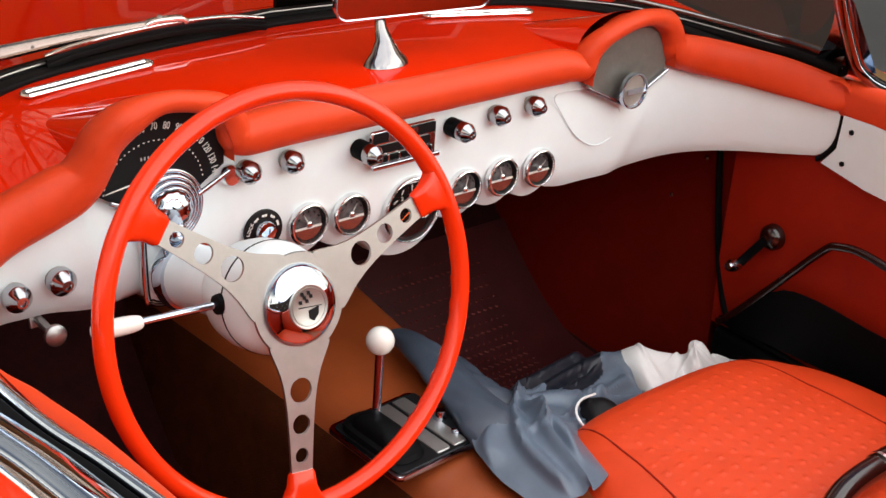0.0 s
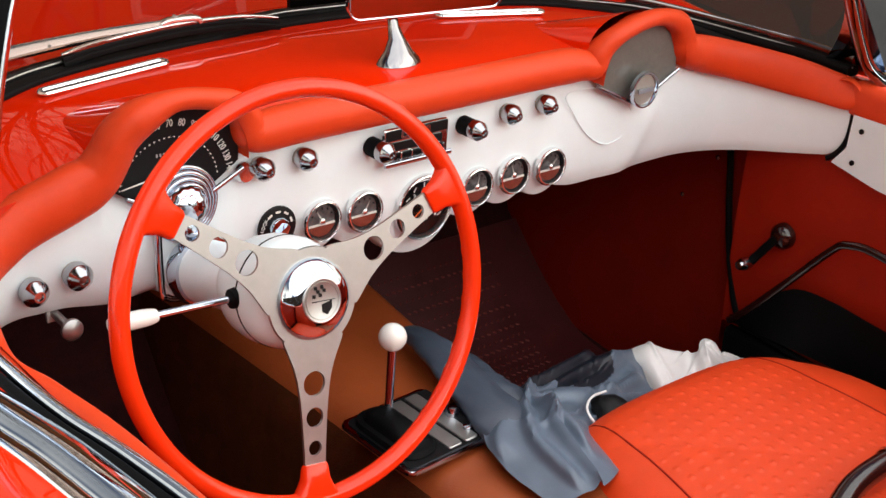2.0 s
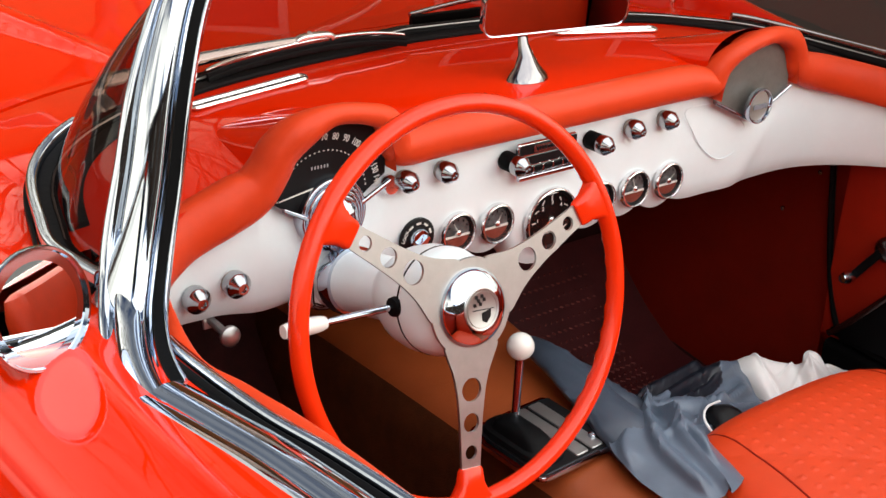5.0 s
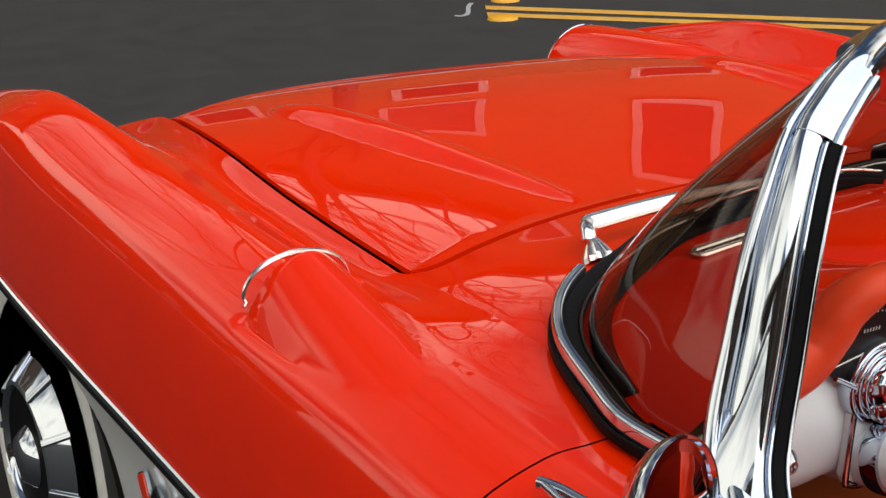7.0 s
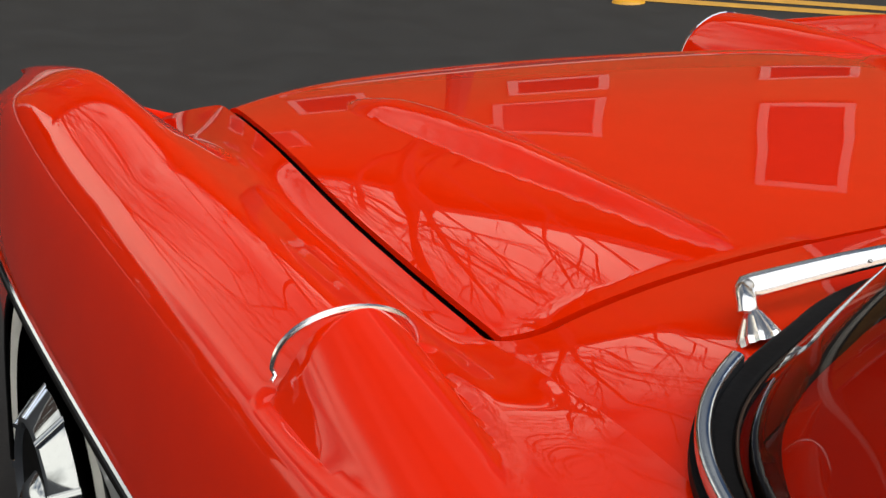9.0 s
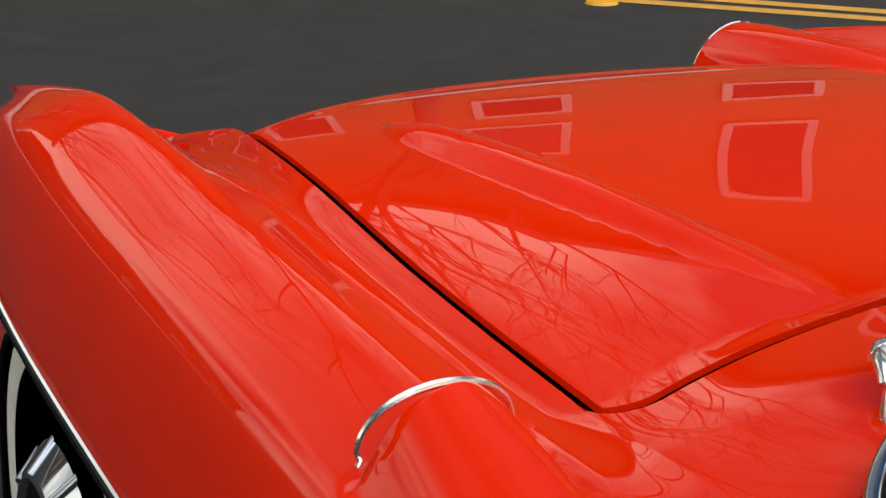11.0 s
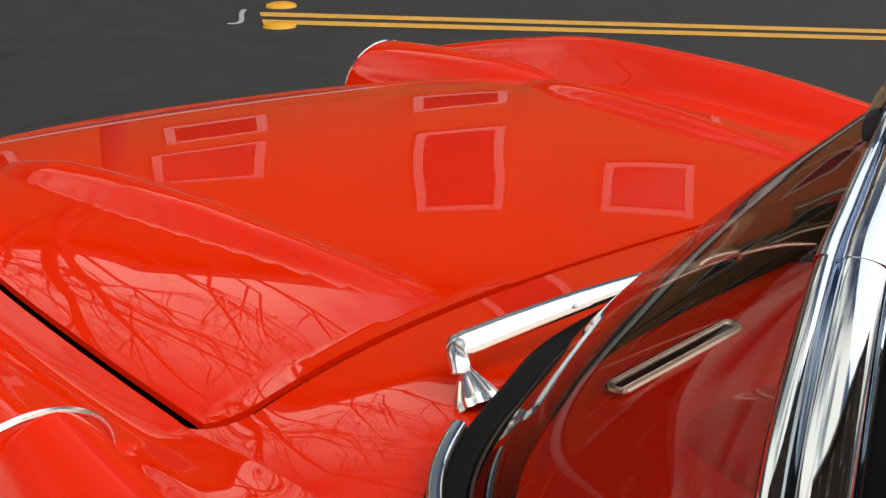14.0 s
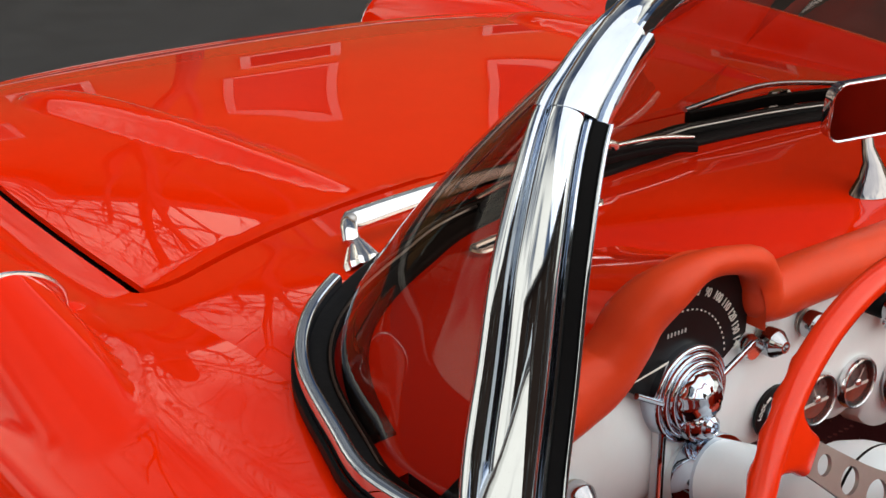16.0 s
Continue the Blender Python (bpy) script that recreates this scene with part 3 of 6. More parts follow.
def road_wheel(sgn, y):
    m = basis((sgn * 0.79, y, WHEEL_Z), (sgn, 0, 0))
    tyre = part("wheel", lathe([(0.20, -0.09), (0.27, -0.09), (0.315, -0.075), (0.333, -0.04), (0.335, 0.0), (0.333, 0.03), (0.318, 0.065), (0.295, 0.080), (0.289, 0.083)], 48, m), TYRE, car, "front wheel with whitewall tyre")
    part("whitewall", lathe([(0.290, 0.083), (0.272, 0.087), (0.252, 0.085), (0.243, 0.078)], 48, m), WWALL, tyre, "pale whitewall band")
    part("rim", lathe([(0.244, 0.079), (0.236, 0.060), (0.218, 0.052), (0.206, 0.040), (0.0, 0.03)], 40, m), RIM, tyre, "red painted rim")
    bm = lathe([(0.212, 0.028), (0.211, 0.036), (0.206, 0.038), (0.203, 0.036), (0.122, 0.112), (0.114, 0.115), (0.109, 0.110), (0.106, 0.080)], 40, m)
    part("hubcap", bm, CHROME, tyre, "chrome hubcap with cut slots")
    for i in range(10):
        mm = m @ Matrix.Rotation(2 * math.pi * i / 10, 4, "Z")
        a, b = mm @ Vector((0.119, 0, 0.113)), mm @ Vector((0.204, 0, 0.036))
        part("fin", sweep([a, a.lerp(b, 0.5), b], rbox(0.012, 0.010, 0.003), up=mm.to_3x3() @ Vector((0.7, 0, 0.7))), CHROME, tyre)
    part("hub_recess", lathe([(0.107, 0.106), (0.09, 0.085), (0.05, 0.082)], 32, m), BLACK, tyre)
    part("spinner", lathe([(0.05, 0.07), (0.05, 0.105), (0.035, 0.122), (0.0, 0.128)], 24, m), CHROME, tyre)


for s in (-1, 1):
    for y in (WHEEL_Y, WHEEL_Y - 2.59):
        road_wheel(s, y)


def wheel_house(sgn, y):
    bm = bmesh.new()
    rows = []
    for a in steps(-0.4, math.pi + 0.4, 20):
        rows.append([Vector((sgn * x, y + 0.385 * math.cos(a), WHEEL_Z + 0.385 * math.sin(a))) for x in (0.86, 0.55)])
    _, V = grid(rows, bm)
    bm.faces.new([r[1] for r in V])
    part("wheel_well", bm, BLACK, car)


for s in (-1, 1):
    for y in (WHEEL_Y, WHEEL_Y - 2.59):
        wheel_house(s, y)


def underbody():
    bm = block(-0.70, 0.70, -2.2, 1.5, 0.17, 0.195)
    part("floor_pan", bm, BLACK, car)


underbody()

# ---- windshield ----
SKEW = 0.055
BASE = [(0, 0.322, 0.880), (0.2, 0.303, 0.878), (0.38, 0.277, 0.872), (0.47, 0.243, 0.866), (0.545, 0.209, 0.858), (0.595, 0.172, 0.848), (0.632, 0.117, 0.840), (0.660, 0.035, 0.835), (0.676, -0.030, 0.832), (0.668, -0.115, 0.832)]
TOP = [(0, 0.075, 1.160), (0.2, 0.06, 1.156), (0.36, 0.03, 1.148), (0.44, 0.0, 1.145), (0.50, -0.030, 1.138), (0.540, -0.050, 1.128), (0.565, -0.062, 1.11), (0.580, -0.071, 1.085), (0.588, -0.077, 1.06), (0.594, -0.081, 1.04)]


def skewed(x, y):
    """The passenger end of the windshield sits a little further back."""
    return y - SKEW * sstep(0.1, 0.68, x)


def both(half, n):
    h = spline(half, n)
    return [Vector((-p.x, p.y, p.z)) for p in reversed(h[1:])] + [Vector((p.x, skewed(p.x, p.y), p.z)) for p in h]


def windshield():
    b, t = both(BASE, 6), both(TOP, 6)
    rows = []
    for j in range(13):
        k = j / 12
        r = []
        for p, q in zip(b, t):
            c = p.lerp(q, k)
            mid = (p + q) / 2
            outw = Vector((mid.x * 0.9, 0.25 + 0.2 * max(0, mid.y), 0)).normalized()
            r.append(c + outw * 0.018 * math.sin(math.pi * k))
        rows.append(r)
    bm, V = grid(rows)
    part("windshield", bm, GLASS, car, "clear wraparound windshield glass")
    lifted = [p + Vector((0, 0.002, 0.004)) for p in b]
    part("windshield_seal", sweep(lifted, rbox(0.024, 0.016, 0.007)), RUBBER, car, "black rubber windshield seal")
    band = [Vector((p.x * 0.970, p.y - 0.022, z_top(p.x * 0.970, p.y - 0.022) + 0.003)) for p in b if abs(p.x) < 0.655]
    part("inner_seal", sweep(band, rbox(0.022, 0.010, 0.004)), RUBBER, car, "black rubber strip inside the glass")
    bead = [p.lerp(q, 0.045) for p, q in zip(b, t)]
    part("glass_bead", sweep(bead, ring(0.0013, 6)), STEEL, car, "thin bright bead along the glass")
    seal2 = [p + Vector((p.x * 0.030, 0.012, 0.001)) for p in b]
    for s in (1, -1):
        part("lower_moulding", sweep([p for p in seal2 if p.x * s > 0.54], rbox(0.004, 0.010, 0.001)), BLACK, car)
    side = [p for p in b if p.x < -0.53]
    for s in (1, -1):
        pth = [Vector((s * (p.x - 0.012), skewed(s * p.x, p.y) + 0.010, p.z + 0.012)) for p in side]
        part("reveal_moulding", sweep(pth, rbox(0.012, 0.020, 0.004)), CHROME, car, "chrome reveal moulding")
    head = [Vector((p.x, p.y - 0.010, p.z)) for p in t if abs(p.x) < 0.47]
    part("header_rail", sweep(head, rbox(0.035, 0.026, 0.010)), CHROME, car, "chrome windshield header rail")
    for s in (-1, 1):
        pillar(s)


def pillar(s):
    pts = [(-0.722, -0.325, 0.816), (-0.714, -0.270, 0.818), (-0.700, -0.221, 0.822), (-0.677, -0.171, 0.831), (-0.660, -0.144, 0.850), (-0.648, -0.131, 0.880), (-0.628, -0.116, 0.94), (-0.606, -0.099, 1.02), (-0.577, -0.081, 1.095), (-0.543, -0.068, 1.125), (-0.498, -0.050, 1.146), (-0.455, -0.030, 1.155), (-0.425, -0.016, 1.159)]
    pts = [Vector((-s * x, y - (SKEW if s > 0 else 0), z)) for x, y, z in pts]
    path = spline(pts, 6)
    # two rounded lobes with a groove between them, flat at the back
    prof = [(0.016, -0.038), (0.010, -0.0395)]
    prof += [(0.006 - 0.0065 * math.sin(a), -0.0315 - 0.0075 * math.cos(a)) for a in steps(0.2, math.pi - 0.1, 8)]
    prof += [(0.0048, -0.0232)]
    prof += [(0.002 - 0.0015 * k - 0.0135 * math.sin(a) ** 0.8, -0.0045 - 0.0178 * math.cos(a)) for k, a in zip(steps(0, 1, 14), steps(0.1, math.pi - 0.12, 14))]
    prof += [(-0.0005, 0.0135), (-0.0035, 0.0150), (-0.003, 0.0175), (0.004, 0.0185), (0.012, 0.018)]
    up = (-s * 0.8, -0.6, 0.1)
    F = frames(path, Vector(up))
    n = len(F) - 1

    def shell(i0, i1, grow, wide_back=1.0):
        """The section narrows towards the top corner on its forward side."""
        rows = []
        for i in range(i0, i1 + 1):
            p, t, d, u = F[i]
            k = i / n
            sc = grow * interp(k, [0.0, 0.2, 0.40, 1.0], [0.72, 0.78, 0.86, 0.86])
            lean = interp(k, [0.0, 0.3, 0.44, 0.50, 0.583, 0.667, 0.75, 0.85, 1.0], [1.0, 1.15, 1.18, 1.12, 0.98, 0.70, 0.64, 0.62, 0.6])
            rows.append([p + d * (a * sc) + u * (b * sc * (lean if b < 0 else wide_back)) for a, b in prof])
        sh, V = grid(rows, close_u=True)
        sh.faces.new(V[0]), sh.faces.new(V[-1])
        return sh

    bm = shell(0, n, 1.0)
    pl = part("windshield_pillar", bm, CHROME, car, "polished chrome windshield pillar", smooth=62)
    rows = []
    for t in steps(0, 1, 12):
        p = Vector((s * 0.684, -0.168 - (SKEW if s > 0 else 0), 0.826)).lerp(Vector((s * 0.622, -0.107 - (SKEW if s > 0 else 0), 1.0)), t)
        w = 0.012 + 0.105 * (1 - t) ** 2.0
        rows.append([p + Vector((-s * (0.012 * k - 0.014 * math.sin(math.pi * k) * (1 - t)), w * k, 0.0)) for k in steps(0, 1, 8)])
    gbm, _ = grid(rows)
    part("pillar_foot", gbm, CHROME, pl, "flared chrome pillar foot")
    F2 = F[5:50]
    strip = [p + u * 0.0205 + d * 0.001 for p, t, d, u in F2]
    part("seal_channel", sweep(strip, rbox(0.012, 0.011, 0.002), up=up), BLACK, pl, "black rubber channel")
    edge = [p + u * 0.0272 - d * 0.001 for p, t, d, u in F2]
    part("channel_edge", sweep(edge, rbox(0.012, 0.003, 0.001), up=up), CHROME, pl)
    part("corner_cuff", shell(49, 59, 1.06, 1.55), CHROME, pl, "chrome corner cuff with screws")
    for x, y, z, r in ((-0.511, -0.056, 1.141, 0.0045), (-0.458, -0.028, 1.158, 0.0065)):
        part("screw", lathe([(r, -0.004), (r, 0.002), (r * 0.7, 0.003), (r * 0.4, 0.001), (0, 0.0)], 14, basis((-s * x, y - (SKEW if s > 0 else 0), z), (s * 0.6, -0.7, 0.4))), STEEL, pl)


windshield()


def door_top(s):
    """Chrome and rubber along the door's upper edge."""
    back = SKEW if s > 0 else 0.0
    pts = [Vector((s * x, y - back, z)) for x, y, z in ((0.716, -0.285, 0.818), (0.703, -0.36, 0.820), (0.692, -0.44, 0.822), (0.683, -0.6, 0.825), (0.682, -0.9, 0.83))]
    path = spline(pts, 6)
    part("door_moulding", sweep(path, [(-0.029, -0.009), (-0.029, 0.002), (-0.022, 0.008), (-0.008, 0.011), (0.004, 0.010), (0.009, 0.006), (0.014, 0.008), (0.022, 0.008), (0.029, 0.002), (0.029, -0.009)]), CHROME, car, "wide chrome moulding on the door top")
    inner = spline([Vector((s * x, y - back, z)) for x, y, z in ((0.676, -0.20, 0.815), (0.681, -0.24, 0.818), (0.680, -0.31, 0.820), (0.674, -0.38, 0.820), (0.662, -0.46, 0.821), (0.652, -0.6, 0.823), (0.650, -0.9, 0.828))], 6)
    ch = inner
    part("window_seal", sweep(ch, rbox(0.011, 0.014, 0.003)), BLACK, car, "black window seal")
    cr = [p + Vector((-s * 0.011, 0, 0.002)) for p in inner]
    part("inner_moulding", sweep(cr, rbox(0.010, 0.02, 0.004)), CHROME, car)
    if s > 0:
        cap = [Vector(p) for p in ((0.652, -0.200, 0.806), (0.652, -0.203, 0.806), (0.651, -0.208, 0.806), (0.648, -0.30, 0.805), (0.626, -0.45, 0.808), (0.622, -0.7, 0.808), (0.622, -1.0, 0.808))]
        part("door_cap", sweep(spline(cap, 5), rbox(0.036, 0.058, 0.017, 5), scale=lambda k: 0.80 + 0.20 * math.sqrt(min(1.0, k / 0.33))), PAD, car, "red padded door cap")


door_top(-1)
door_top(1)


def side_mirror():
    c = Vector((-0.771, -0.173, 0.868))
    nrm = Vector((0.27, -0.91, 0.21)).normalized()
    m = basis(c, nrm)
    head = part("side_mirror", lathe([(0.0, -0.034), (0.022, -0.031), (0.040, -0.020), (0.0515, -0.006), (0.0546, 0.0), (0.0553, 0.004), (0.0543, 0.007), (0.0520, 0.007), (0.0510, 0.003)], 48, m), CHROME, car, "round chrome side mirror")
    part("glass", lathe([(0.0514 * k, 0.0026 + 0.0012 * (1 - k * k)) for k in steps(1.0, 0.0, 12)], 48, m), MIRROR, head, "slightly domed mirror glass")

    def on_body(x, y, up=0.004):
        return Vector((x, y, z_top(abs(x), y) + up))
    path = spline([c - nrm * 0.026 + Vector((-0.012, 0, -0.012)), on_body(-0.806, -0.150, 0.012), on_body(-0.800, -0.10, 0.006), on_body(-0.794, -0.045)], 6)
    part("arm", sweep(path, rbox(0.010, 0.012, 0.004), scale=lambda k: 1.0 - 0.4 * k), CHROME, head, "slim chrome mirror arm")
    foot = spline([on_body(-0.795, -0.042), on_body(-0.787, -0.060), on_body(-0.780, -0.085, 0.002)], 5)
    part("foot", sweep(foot, rbox(0.009, 0.010, 0.003)), CHROME, head)


side_mirror()


def wiper():
    """Fluted pivot cap, knuckle, arm, clip and blade."""
    base, apex = Vector((-0.489, 0.264, z_top(0.489, 0.264) - 0.002)), Vector((-0.481, 0.293, 0.884))
    axis = (apex - base).normalized()
    m = basis(base, axis)
    n = 28
    rows = []
    for r, h in ((0.0200, -0.006), (0.0200, 0.000), (0.0188, 0.003), (0.0145, 0.012), (0.0098, 0.021), (0.0072, 0.026)):
        rows.append([m @ Vector(((r * (1 if i % 2 else 0.90)) * math.cos(2 * math.pi * i / n), (r * (1 if i % 2 else 0.90)) * math.sin(2 * math.pi * i / n), h)) for i in range(n)])
    bm, V = grid(rows, close_u=True)
    bm.faces.new(V[-1])
    w = part("wiper", bm, SATIN, car, "chrome windshield wiper", smooth=35)
    top = base + axis * 0.026
    part("spindle", lathe([(0.0055, -0.002), (0.0055, 0.012), (0.0, 0.012)], 14, basis(top, axis)), STEEL, w)
    pin = Vector((-0.470, 0.310, 0.8865))
    tip = Vector((-0.196, 0.281, 0.911))
    up = Vector((0.0, -0.50, 0.86))
    k0 = top + axis * 0.006
    part("knuckle", sweep(spline([k0 - Vector((0.006, 0.004, 0.003)), k0 + Vector((-0.003, 0.002, 0.003)), k0.lerp(pin, 0.6) + Vector((-0.004, 0.0, 0.002)), pin + Vector((0.001, 0.0, -0.002))], 5), rbox(0.017, 0.011, 0.005, 4), up=up), SATIN, w)
    along = (tip - pin).normalized()
    side = along.cross(up).normalized()
    rows = []
    for t in steps(0.0, 1.0, 30):
        p = pin - along * 0.011 + (tip - pin + along * 0.011) * t + Vector((0, 0.001, 0.004)) * math.sin(math.pi * t)
        hw = interp(t, [0, 0.015, 0.04, 0.10, 0.5, 1.0], [0.002, 0.0085, 0.0108, 0.0112, 0.0092, 0.0052])
        u = side.cross(along).normalized()
        crown = [(-1.0, -0.0035), (-1.0, 0.0005), (-0.82, 0.0024), (-0.4, 0.0032), (0.0, 0.0036), (0.4, 0.0032), (0.82, 0.0024), (1.0, 0.0005), (1.0, -0.0035), (0.85, -0.0042), (-0.85, -0.0042)]
        rows.append([p + side * (hw * a) + u * b for a, b in crown])
    bm, V = grid(rows, close_u=True)
    bm.faces.new(V[0]), bm.faces.new(V[-1])
    part("arm", bm, SATIN, w, "flat tapered chrome arm")
    part("pin", lathe([(0.0048, 0), (0.0048, 0.0018), (0.0035, 0.003), (0, 0.0034)], 18, basis(pin + up * 0.0034, up)), STEEL, w)
    mid = pin.lerp(tip, 0.42)
    part("pin", lathe([(0.0020, 0), (0.0020, 0.001), (0, 0.0015)], 12, basis(mid + up * 0.0060 + side * 0.003, up)), STEEL, w)
    part("clip", sweep(spline([tip + Vector((-0.012, 0.001, -0.001)), tip + Vector((0.0, 0.0, 0.003)), tip + Vector((0.034, -0.003, 0.003)), tip + Vector((0.042, -0.003, -0.003))], 5), rbox(0.012, 0.008, 0.003)), SATIN, w)
    part("rivet", lathe([(0.0035, 0), (0.0035, 0.002), (0, 0.003)], 12, basis(tip + Vector((0.006, -0.002, 0.007)), up)), STEEL, w)
    bl = spline([Vector((-0.352, 0.267, 0.896)), Vector((-0.30, 0.274, 0.9025)), Vector((-0.19, 0.2795, 0.9085)), Vector((-0.10, 0.276, 0.908)), Vector((-0.040, 0.268, 0.901))], 9)
    part("blade", sweep(bl, rbox(0.0065, 0.0045, 0.0018), scale=lambda k: 0.6 + 0.4 * min(1, 8 * k, 8 * (1 - k))), SATIN, w, "curved chrome blade")
    for d in (0.0, 0.005):
        part("rubber", sweep([p + Vector((0.0, -0.004 - d * 0.4, -0.007 - d)) for p in bl], rbox(0.004, 0.008, 0.0015)), RUBBER, w)


wiper()


def passenger_wiper():
    base = Vector((0.20, 0.335, z_top(0.20, 0.335)))
    m = basis(base, (0, 0.25, 0.95))
    w = part("wiper", lathe([(0.024, 0.0), (0.0235, 0.004), (0.019, 0.016), (0.013, 0.028), (0.0, 0.031)], 12, m), CHROME, car, "chrome windshield wiper", smooth=20)
    b0, b1 = Vector((0.02, 0.335, 0.905)), Vector((0.30, 0.30, 0.90))
    part("blade", sweep(spline([b0, b0.lerp(b1, 0.5) + Vector((0, 0.012, 0.012)), b1], 8), rbox(0.007, 0.006, 0.002)), CHROME, w)
    part("rubber", sweep([b0 + Vector((0, -0.004, -0.008)), b0.lerp(b1, 0.5) + Vector((0, 0.006, -0.006)), b1 + Vector((0, -0.004, -0.008))], rbox(0.008, 0.014, 0.002)), BLACK, w)


passenger_wiper()


def defrost_vent(x0, x1, y0, y1):
    z0, z1 = z_top(x0, y0) + 0.003, z_top(x1, y1) + 0.003
    a, b = Vector((x0, y0, z0)), Vector((x1, y1, z1))
    d = (b - a)
    m = Matrix.Translation((a + b) / 2) @ Matrix.Rotation(math.atan2(d.y, d.x), 4, "Z") @ Matrix.Rotation(-math.atan2(d.z, d.xy.length), 4, "Y")
    L = d.length
    loop = [m @ Vector((a, b, 0.0015)) for a, b in rbox(L, 0.015, 0.0074, 6)]
    v = part("defrost_vent", sweep(loop, ring(0.0034, 8), up=m.to_3x3() @ Vector((0, 0, 1)), closed=True), SATIN, car, "chrome defroster slot on the dash top")
    part("slot", slab(rbox(L - 0.002, 0.012, 0.006, 5), 0.004, m @ Matrix.Translation((0, 0, 0.0005))), BLACK, v)


defrost_vent(-0.413, -0.243, 0.196, 0.210)
defrost_vent(0.190, 0.354, 0.209, 0.165)


def rear_view_mirror():
    base = Vector((0.010, 0.068, z_top(0, 0.068)))
    bm = bmesh.new()
    sections = [(0.0, 0.033, 0.020, 0), (0.006, 0.030, 0.018, 0), (0.016, 0.020, 0.013, 0.002), (0.03, 0.012, 0.009, 0.006), (0.045, 0.008, 0.006, 0.014), (0.075, 0.006, 0.005, 0.022)]
    rows = [[base + Vector((rx * math.cos(a), ry * math.sin(a) + dy, h)) for a in steps(0, 2 * math.pi * 15 / 16, 15)] for h, rx, ry, dy in sections]
    _, V = grid(rows, bm, close_u=True)
    bm.faces.new(V[0]), bm.faces.new(V[-1])
    mr = part("rear_view_mirror", bm, STEM_CHROME, car, "chrome rear-view mirror on a flared stem")
    nrm = Vector((-0.176, -0.98, -0.06)).normalized()
    m = basis(Vector((0.050, 0.064, 0.975)), nrm) @ Matrix.Rotation(radians(0.5), 4, "Z")
    part("housing", slab(rbox(0.220, 0.058, 0.016, 7), 0.010, m @ Matrix.Translation((0, 0, -0.001)), bevel=0.01), CHROME, mr)
    loop = [m @ Vector((a, b, 0.001)) for a, b in rbox(0.222, 0.060, 0.017, 7)]
    part("bezel", sweep(loop, ring(0.0017, 8), up=nrm, closed=True), CHROME, mr, "thin polished bezel")
    part("glass", slab(rbox(0.219, 0.057, 0.0155, 7), 0.002, m @ Matrix.Translation((0, 0, 0.0015))), MIRROR, mr, "mirror glass")


rear_view_mirror()

# ---- dashboard ----
GAUGES = [(-0.1625, 0.737, 0.0262), (-0.099, 0.735, 0.0262), (-0.004, 0.719, 0.0435), (0.085, 0.727, 0.0262), (0.151, 0.730, 0.0262), (0.219, 0.728, 0.0262)]


def y_dash(x):
    if x < 0:
        return -0.165 * (max(0, -x - 0.525) / 0.135) ** 2
    return -0.186 * (min(0.19, max(0, x - 0.46)) / 0.18) ** 3


def z_pad(x):
    """Lower edge of the padded roll."""
    a = abs(x)
    return interp(a, [0, 0.25, 0.45, 0.50, 0.58, 0.67], [0.846, 0.846, 0.846, 0.838, 0.812, 0.790])


def z_low(x):
    z = 0.703 + 0.012 * sstep(0.5, 0.66, abs(x)) + (0.012 if x < -0.42 else 0.0) * sstep(0.42, 0.5, -x)
    z -= 0.010 * sstep(0.30, 0.46, -x)
    if x > 0.24:
        z = interp(x, [0.24, 0.28, 0.335, 0.44, 0.51, 0.545, 0.57, 0.59, 0.608, 0.622, 0.633, 0.637, 0.641, 0.643], [0.690, 0.681, 0.6815, 0.6834, 0.6835, 0.686, 0.690, 0.6945, 0.6995, 0.705, 0.711, 0.7145, 0.728, 0.765])
    for gx, gz, r in GAUGES:
        R = r + (0.026 if r > 0.03 else 0.021)
        if abs(x - gx) < R:
            z = min(z, gz - math.sqrt(R * R - (x - gx) ** 2))
    return z


def dashboard():
    xs = [-0.672 + 0.0035 * i for i in range(374)] + [0.6350, 0.6365, 0.638, 0.6395, 0.641, 0.642, 0.643]
    rows = []
    for x in xs:
        zt, zb, y0 = z_pad(x) + 0.012, z_low(x), y_dash(x)
        dx = abs(x + 0.36)
        if dx < 0.084:
            zt = 0.788 + 0.060 * dx / 0.084
        r = []
        for k in steps(0, 1, 12):
            z = zt + (zb - zt) * k
            bulge = 0.010 * math.sin(math.pi * k)
            roll = 0.006 * max(0, (k - 0.93) / 0.07) ** 2
            # soft crease running down from the emblem
            d = x - (0.415 - 0.44 * (0.78 - z))
            ridge = 0.007 * math.exp(-(d / (0.045 if d < 0 else 0.022)) ** 2) * sstep(0.80, 0.77, z)
            r.append(Vector((x, y0 - bulge + roll - ridge, z)))
        r.append(Vector((x, y0 + 0.03, zb - 0.004)))
        r.append(Vector((x, y0 + 0.06, zb + 0.01)))
        rows.append(r)
    bm, V = grid(rows)
    part("dashboard", bm, WHITE, car, "white painted metal dashboard")


dashboard()


